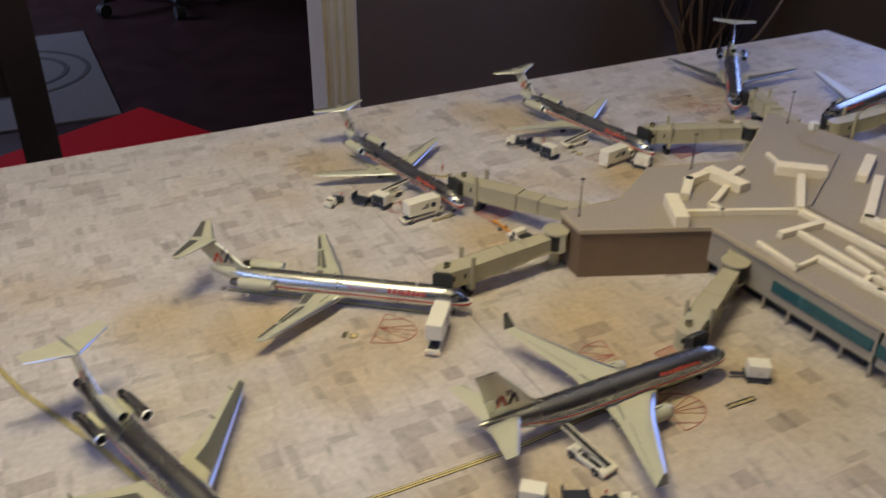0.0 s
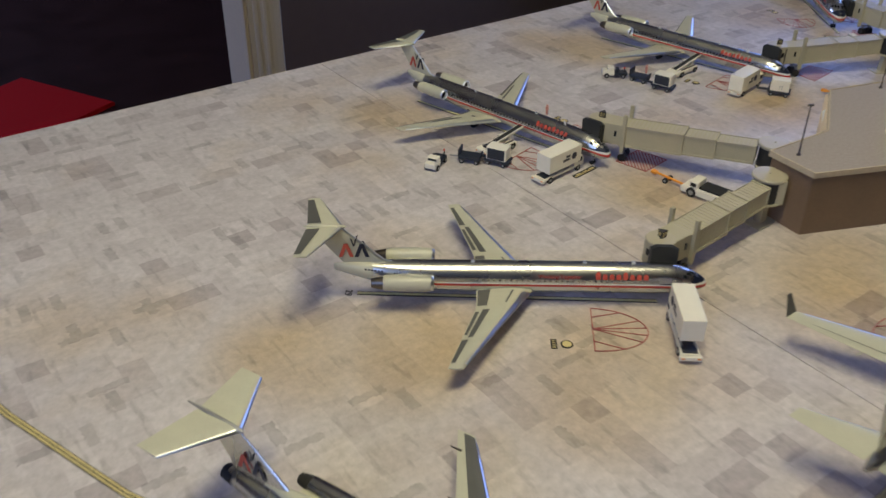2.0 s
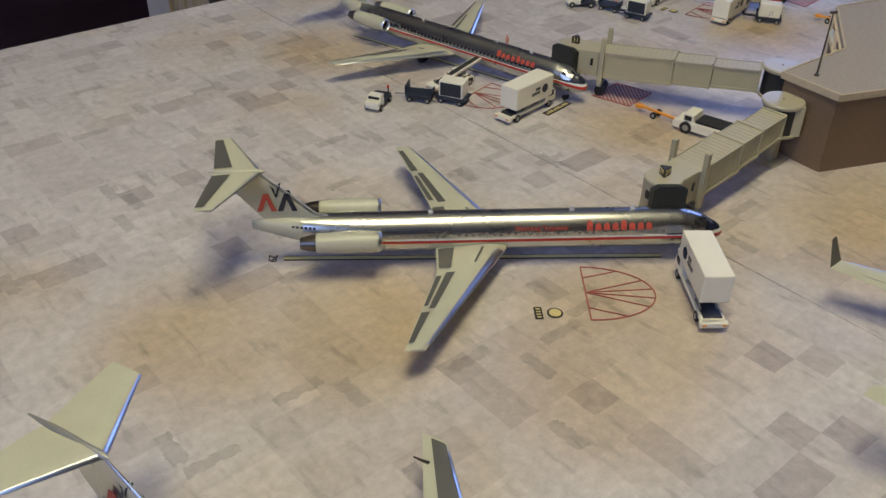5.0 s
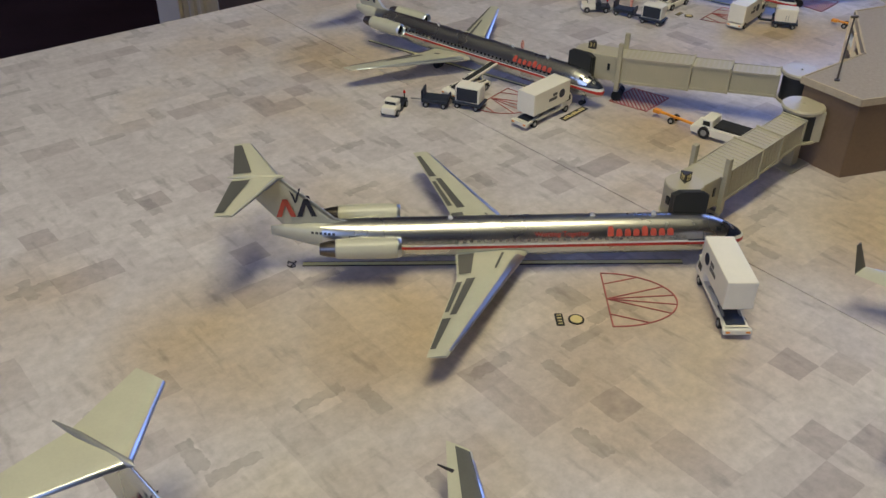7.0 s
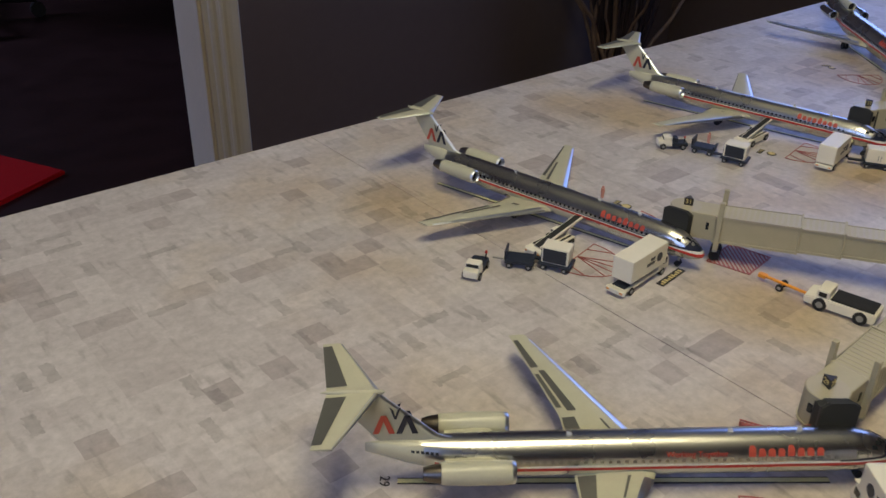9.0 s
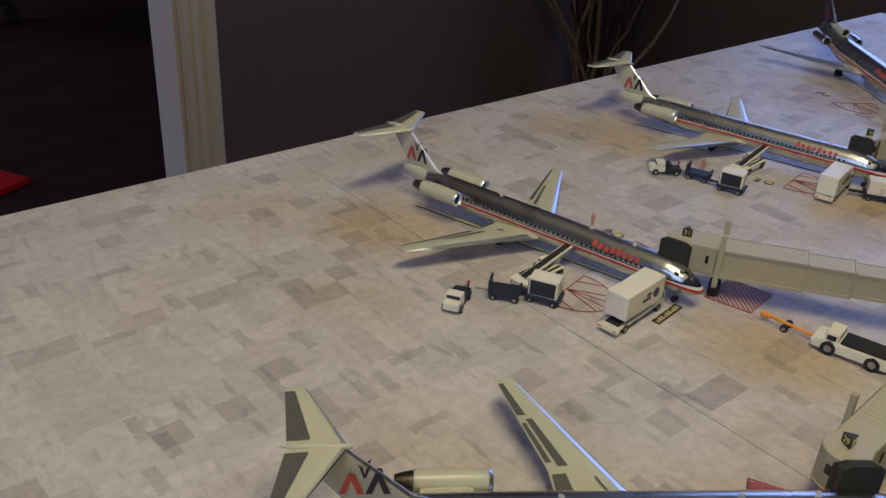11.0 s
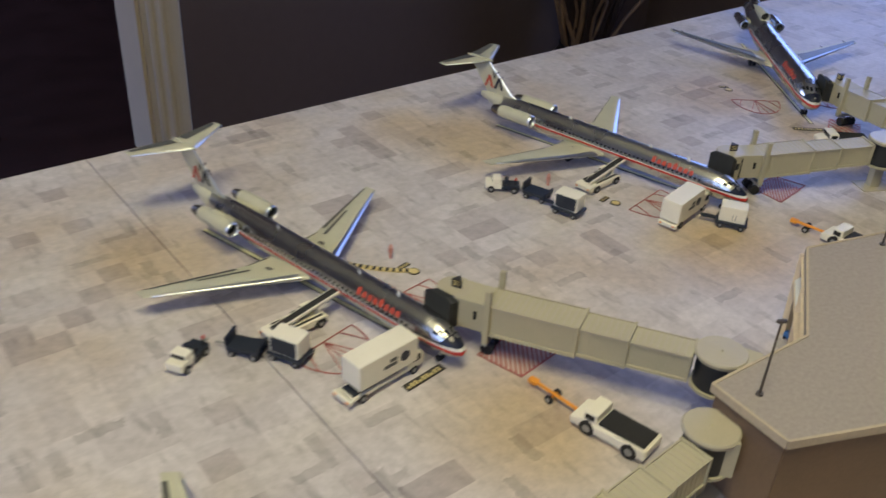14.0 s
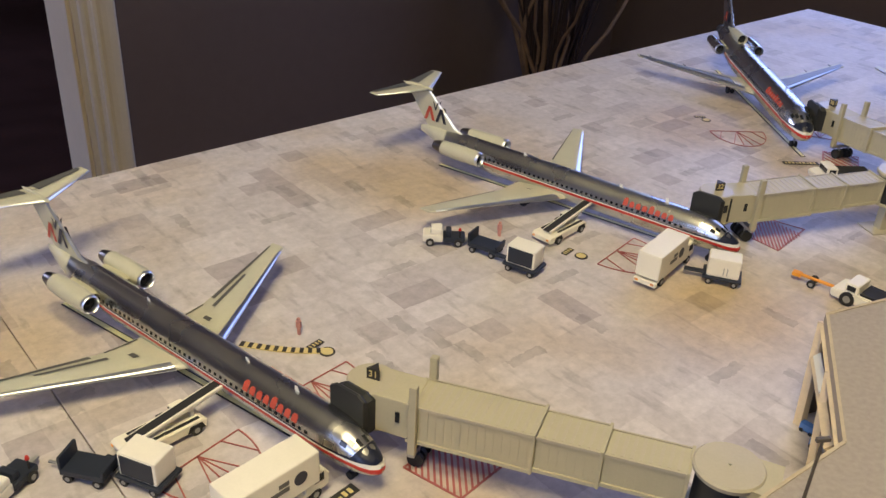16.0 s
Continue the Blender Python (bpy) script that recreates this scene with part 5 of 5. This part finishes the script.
def catering_truck(x, y, turn, lift, label):
    """Box truck, its front along +x; lift raises the box on its scissor frame."""
    ob = thing("catering_truck", pose(x, y, 0, 0, 0, turn), label, "truck", "catering trucks")
    part("chassis", box(bmesh.new(), -0.022, 0.022, -0.0055, 0.0055, 0.0034, 0.0052, 0.0004), "truck", ob)
    part("rear_bumper", box(bmesh.new(), -0.0232, -0.0205, -0.0062, 0.0062, 0.0026, 0.0052, 0.0004), "truck", ob)
    for s in (-1, 1):
        part("tail_light", box(bmesh.new(), -0.0235, -0.0231, s * 0.0044 - 0.0009, s * 0.0044 + 0.0009, 0.0038, 0.0046), "orange", ob)
    bm = bmesh.new()
    prof = [(0.0125, 0.0040), (0.0232, 0.0040), (0.0234, 0.0075), (0.0218, 0.0118), (0.0208, 0.0124), (0.0125, 0.0124)]
    loft(bm, [[Vector((px, yy, pz)) for px, pz in prof] for yy in (-0.0058, 0.0058)])
    bmesh.ops.bevel(bm, geom=bm.edges[:], offset=0.0004, segments=2, affect="EDGES")
    cab = part("cab", bm, "truck", ob)
    bm = bmesh.new()
    bm.faces.new([bm.verts.new(p) for p in ((0.02345, -0.0048, 0.0080), (0.02345, 0.0048, 0.0080), (0.0221, 0.0046, 0.0114), (0.0221, -0.0046, 0.0114))])
    bmesh.ops.solidify(bm, geom=bm.faces[:], thickness=0.0001)
    part("windscreen", bm, "glass", cab)
    for s in (-1, 1):
        part("side_window", box(bmesh.new(), 0.0165, 0.0208, s * 0.0059 - 0.0001, s * 0.0059 + 0.0001, 0.0078, 0.0112, 0), "glass", cab)
    b0 = 0.0058 + lift
    bx = (-0.0215, 0.0118) if not lift else (-0.0175, 0.0185)
    body = part("box_body", box(bmesh.new(), bx[0], bx[1], -0.0066, 0.0066, b0, b0 + 0.0140, 0.0007), "truck", ob, "white cargo box")
    for s in (-1, 1):
        bm = bmesh.new()
        yy = s * 0.00672
        lathe(bm, (bx[1] - 0.0085 if s > 0 else bx[1] - 0.0085, yy, b0 + 0.0072), (0, s, 0), [(-0.0001, 0.0), (-0.0001, 0.0028), (0.0001, 0.0028), (0.0001, 0.0)], 24)
        part("emblem_disc", bm, "navy", body, "dark printed disc")
        bm = bmesh.new()
        for i, ww in enumerate((0.0042, 0.0078)):
            x0 = bx[1] - 0.0135 if s < 0 else bx[1] - 0.0135
            box(bm, x0 - ww, x0, yy - 0.0001, yy + 0.0001, b0 + 0.0078 - i * 0.0026, b0 + 0.0096 - i * 0.0026)
        part("lettering_bars", bm, "slat", body, "grey bars of unreadable lettering")
    part("front_platform", box(bmesh.new(), bx[1], bx[1] + 0.005, -0.0055, 0.0055, b0, b0 + 0.0009, 0.0002), "truck", ob)
    if lift:
        for s in (-1, 1):
            for p, q in (((-0.014, 0.0052), (0.008, b0)), ((0.008, 0.0052), (-0.014, b0))):
                bm = bmesh.new()
                cyl(bm, (p[0], s * 0.0038, p[1]), (q[0], s * 0.0038, q[1]), 0.0007, None, 6)
                part("scissor_arm", bm, "hub", ob)
        part("deck_plate", box(bmesh.new(), -0.0195, -0.006, -0.0042, 0.0042, 0.0052, 0.0058, 0.0001), "deck", ob)
    wheel_pair(ob, 0.0172, 0.0050, 0.0025)
    wheel_pair(ob, -0.0145, 0.0050, 0.0025)
    return ob


def belt_loader(x, y, turn, label):
    """Low truck with a slanting belt along it, its raised end along +x."""
    ob = thing("belt_loader", pose(x, y, 0, 0, 0, turn), label, "belt loader", "belt loaders")
    bm = bmesh.new()
    prof = [(-0.0205, 0.0020), (0.0120, 0.0020), (0.0125, 0.0050), (0.0105, 0.0060), (-0.0195, 0.0060), (-0.0210, 0.0050)]
    loft(bm, [[Vector((px, yy, pz)) for px, pz in prof] for yy in (-0.0070, 0.0062)])
    bmesh.ops.bevel(bm, geom=bm.edges[:], offset=0.0003, segments=1, affect="EDGES")
    part("chassis", bm, "truck", ob)
    a, d = Vector((-0.0175, -0.0012, 0.0062)), Vector((0.0405, 0, 0.0068))
    up = Vector((-d.z, 0, d.x)).normalized()

    def beam(y0, y1, h0, h1, mat, name, label2=""):
        bm = bmesh.new()
        loft(bm, [[p + Vector((0, yy, 0)) + up * hh for yy, hh in ((y0, h0), (y1, h0), (y1, h1), (y0, h1))] for p in (a, a + d)])
        return part(name, bm, mat, ob, label2)

    beam(-0.0027, 0.0027, 0.0, 0.0010, "truck", "belt_frame")
    beam(-0.0019, 0.0024, 0.0009, 0.0014, "black", "belt", "black rubber belt")
    beam(-0.0029, -0.0019, 0.0006, 0.0016, "truck", "side_rail")
    beam(0.0024, 0.0028, 0.0006, 0.0015, "truck", "side_rail")
    for px in (-0.004, 0.0085):
        z = a.z + d.z * (px - a.x) / d.x
        part("strut", box(bmesh.new(), px - 0.0006, px + 0.0006, -0.0030, 0.0008, 0.0058, max(z, 0.0066)), "truck", ob)
    part("open_well", box(bmesh.new(), -0.0150, 0.0010, 0.0020, 0.0050, 0.0058, 0.0064, 0.0001), "black", ob, "black open well beside the belt")
    part("side_well", box(bmesh.new(), -0.0120, 0.0100, -0.0056, -0.0042, 0.0058, 0.0063, 0.0001), "black", ob, "black open well beside the belt")
    for px in (0.0075, -0.0135):
        for s in (-0.00705, 0.00625):
            arch = bmesh.new()
            arch_pts = [(-0.0040, 0.0021), (-0.0026, 0.0050), (0.0026, 0.0050), (0.0040, 0.0021)]
            loft(arch, [[Vector((px + q, s + d, z)) for q, z in arch_pts] for d in (-0.0001, 0.0001)])
            part("wheel_arch", arch, "black", ob)
    cab = part("cab", box(bmesh.new(), 0.0030, 0.0090, 0.0018, 0.0058, 0.0058, 0.0096, 0.0006), "truck", ob)
    part("cab_window", box(bmesh.new(), 0.0027, 0.0031, 0.0024, 0.0052, 0.0070, 0.0090), "glass", cab)
    part("seat", box(bmesh.new(), -0.0030, 0.0002, 0.0022, 0.0048, 0.0062, 0.0082, 0.0004), "black", ob)
    for s in (-1, 1):
        part("tail_light", box(bmesh.new(), -0.0212, -0.0208, s * 0.0048 - 0.0007, s * 0.0048 + 0.0007, 0.0036, 0.0044), "orange", ob)
    wheel_pair(ob, 0.0075, 0.0066, 0.0024)
    wheel_pair(ob, -0.0135, 0.0066, 0.0024)
    return ob


def baggage_tug(x, y, turn, label):
    ob = thing("baggage_tug", pose(x, y, 0, 0, 0, turn), label, "tug", "baggage tugs")
    part("hood", box(bmesh.new(), 0.0005, 0.0115, -0.0046, 0.0046, 0.0022, 0.0068, 0.0009), "truck", ob, "white cab end")
    part("cab_roof", box(bmesh.new(), 0.0010, 0.0072, -0.0044, 0.0044, 0.0068, 0.0098, 0.0008), "truck", ob)
    part("windscreen", box(bmesh.new(), 0.0071, 0.0074, -0.0036, 0.0036, 0.0074, 0.0092), "glass", ob)
    part("rear_deck", box(bmesh.new(), -0.0115, 0.0005, -0.0047, 0.0047, 0.0022, 0.0052, 0.0007), "deck", ob, "dark navy rear deck")
    part("seat", box(bmesh.new(), -0.0040, -0.0010, -0.0034, 0.0034, 0.0052, 0.0086, 0.0006), "deck", ob)
    part("beacon", cyl(bmesh.new(), (-0.0085, 0.0035, 0.0052), (-0.0085, 0.0035, 0.0096), 0.0004, None, 8), "black", ob)
    part("beacon_lamp", cyl(bmesh.new(), (-0.0085, 0.0035, 0.0096), (-0.0085, 0.0035, 0.0110), 0.0009, 0.0006, 10), "red", ob)
    part("hitch", box(bmesh.new(), -0.0165, -0.0112, -0.0008, 0.0008, 0.0024, 0.0034, 0.0002), "hub", ob)
    wheel_pair(ob, 0.0075, 0.0046, 0.0023)
    wheel_pair(ob, -0.0078, 0.0046, 0.0023)
    return ob


def open_cart(x, y, turn, label):
    ob = thing("baggage_cart", pose(x, y, 0, 0, 0, turn), label, "cart", "baggage carts")
    part("deck", box(bmesh.new(), -0.0085, 0.0085, -0.0055, 0.0055, 0.0034, 0.0058, 0.0004), "deck", ob)
    for px in (-0.0082, 0.0082):
        part("end_panel", box(bmesh.new(), px - 0.0006, px + 0.0006, -0.0054, 0.0054, 0.0056, 0.0112 if px < 0 else 0.0078, 0.0003), "deck", ob)
    part("drawbar", box(bmesh.new(), -0.0165, -0.0084, -0.0006, 0.0006, 0.0028, 0.0036, 0.0002), "hub", ob)
    wheel_pair(ob, 0.0058, 0.0046, 0.0019)
    wheel_pair(ob, -0.0058, 0.0046, 0.0019)
    return ob


def container_dolly(x, y, turn, label, face=True):
    ob = thing("container_dolly", pose(x, y, 0, 0, 0, turn), label, "dolly", "container dollies")
    part("base", box(bmesh.new(), -0.0098, 0.0098, -0.0066, 0.0066, 0.0030, 0.0046, 0.0006), "deck", ob)
    bm = box(bmesh.new(), -0.0082, 0.0082, -0.0056, 0.0056, 0.0047, 0.0152, 0.0008)
    body = part("container", bm, "truck", ob, "white container")
    if face:
        part("curtain", box(bmesh.new(), -0.0085, -0.0081, -0.0046, 0.0046, 0.0056, 0.0142), "deck", body, "dark slatted end curtain")
        part("curtain", box(bmesh.new(), -0.0070, 0.0070, -0.0059, -0.0055, 0.0056, 0.0142), "deck", body, "dark slatted side curtain")
    else:
        part("door_line", box(bmesh.new(), 0.0000, 0.0004, -0.0058, -0.0055, 0.0062, 0.0105), "hub", body)
        part("door_line", box(bmesh.new(), 0.0018, 0.0022, -0.0058, -0.0055, 0.0062, 0.0105), "hub", body)
    part("drawbar", box(bmesh.new(), -0.0195, -0.0096, -0.0016, 0.0016, 0.0030, 0.0042, 0.0003), "deck", ob)
    wheel_pair(ob, 0.0064, 0.0054, 0.0018)
    wheel_pair(ob, -0.0064, 0.0054, 0.0018)
    return ob


def push_tractor(x, y, turn, label):
    ob = thing("pushback_tractor", pose(x, y, 0, 0, 0, turn), label, "tractor", "pushback tractors")
    bm = bmesh.new()
    prof = [(-0.0190, 0.0022), (0.0185, 0.0022), (0.0190, 0.0062), (0.0140, 0.0074), (-0.0188, 0.0082), (-0.0194, 0.0070)]
    loft(bm, [[Vector((px, yy, pz)) for px, pz in prof] for yy in (-0.0078, 0.0078)])
    bmesh.ops.bevel(bm, geom=bm.edges[:], offset=0.0006, segments=2, affect="EDGES")
    part("body", bm, "truck", ob)
    cab = part("cab", box(bmesh.new(), 0.0058, 0.0128, -0.0068, 0.0068, 0.0072, 0.0122, 0.0008), "truck", ob)
    part("windscreen", box(bmesh.new(), 0.0127, 0.0130, -0.0054, 0.0054, 0.0082, 0.0112), "glass", cab)
    for s in (-1, 1):
        part("side_window", box(bmesh.new(), 0.0072, 0.0116, s * 0.0069 - 0.0001, s * 0.0069 + 0.0001, 0.0084, 0.0112), "glass", cab)
    part("black_deck", box(bmesh.new(), -0.0178, 0.0050, -0.0064, 0.0064, 0.0078, 0.0092, 0.0004), "black", ob, "black ballast deck")
    wheel_pair(ob, 0.0098, 0.0070, 0.0038, 0.0022)
    wheel_pair(ob, -0.0118, 0.0070, 0.0038, 0.0022)
    return ob


def tow_bar(ax, ay, bx, by):
    d = Vector((bx - ax, by - ay, 0))
    ob = thing("tow_bar", pose(ax, ay, 0, 0, 0, math.degrees(math.atan2(d.y, d.x))), "orange tow bar with two small wheels", "tow bar", "tow bars")
    L = d.length
    part("bar", cyl(bmesh.new(), (0.003, 0, 0.0040), (L, 0, 0.0034), 0.0009, None, 10), "orange", ob, smooth=40)
    part("towing_head", box(bmesh.new(), -0.0005, 0.0042, -0.0019, 0.0019, 0.0028, 0.0050, 0.0005), "orange", ob)
    part("axle", cyl(bmesh.new(), (L * 0.5, -0.0030, 0.0022), (L * 0.5, 0.0030, 0.0022), 0.0005, None, 8), "orange", ob)
    wheel_pair(ob, L * 0.5, 0.0034, 0.0021, 0.0013)
    return ob


def figurine(x, y, turn):
    """A tiny standing figure, as one plain shape."""
    bm = bmesh.new()
    for s in (-1, 1):
        cyl(bm, (0, s * 0.0006, 0), (0, s * 0.0006, 0.0042), 0.0006, 0.0007, 8)
    cyl(bm, (0, 0, 0.0040), (0, 0, 0.0072), 0.0014, 0.0013, 10)
    lathe(bm, (0, 0, 0.0074), (0, 0, 1), [(0, 0.0003), (0.0005, 0.0009), (0.0012, 0.0008), (0.0016, 0.0001)], 10)
    ob = part("figurine", bm, "skin", None, smooth=40, m=pose(x, y, 0, 0, 0, turn))
    return tagged(ob, "tiny plain red and white painted figurine standing on the apron", "figurine", "figurines")


catering_truck(0.0535, 0.6600, 82, 0.0062, "white catering truck with raised box beside the first airliner")
catering_truck(0.0238, 0.8610, 37, 0.0027, "white catering truck with raised box near the red hatched area")
catering_truck(0.2300, 1.0090, 42, 0.0, "white catering truck with lowered box beside a container dolly")
belt_loader(-0.0130, 0.9080, 36, "white belt loader with black belt against the silver airliner")
belt_loader(0.1890, 1.0570, 36, "white belt loader with black belt under the airliner's body")
belt_loader(0.1600, 0.5340, 133, "white belt loader with black belt behind the dark airliner")
container_dolly(-0.0180, 0.8835, -32, "white container with dark curtains on a navy dolly")
open_cart(-0.0390, 0.8885, -22, "empty navy baggage cart with end panels")
baggage_tug(-0.0665, 0.8835, -118, "white and navy baggage tug with a red beacon")
container_dolly(0.1560, 1.0180, -42, "white container with dark curtains on a navy dolly")
open_cart(0.1400, 1.0385, -40, "empty navy baggage cart with end panels")
baggage_tug(0.1190, 1.0510, 170, "white and navy baggage tug facing away from its carts")
container_dolly(0.2575, 0.9975, -28, "closed white container on a dark dolly", False)
container_dolly(0.2935, 0.6290, -4, "closed white container on a dark dolly", False)
container_dolly(0.1230, 0.4920, 170, "white container with dark curtains on a navy dolly")
open_cart(0.1500, 0.4950, 5, "empty navy baggage cart with end panels")
baggage_tug(0.1770, 0.4930, 0, "white and navy baggage tug hitched to its carts")
push_tractor(0.1255, 0.8175, 132, "white pushback tractor with black deck beside a jet bridge")
tow_bar(0.0955, 0.8545, 0.1125, 0.8325)
push_tractor(0.3230, 0.9640, 123, "white pushback tractor with black deck near the roof's edge")
tow_bar(0.2975, 0.9960, 0.3120, 0.9810)
push_tractor(0.394, 1.110, 172, "white pushback tractor half hidden under a jet bridge")
figurine(0.1515, 1.056, 20)
figurine(0.0380, 0.971, 200)
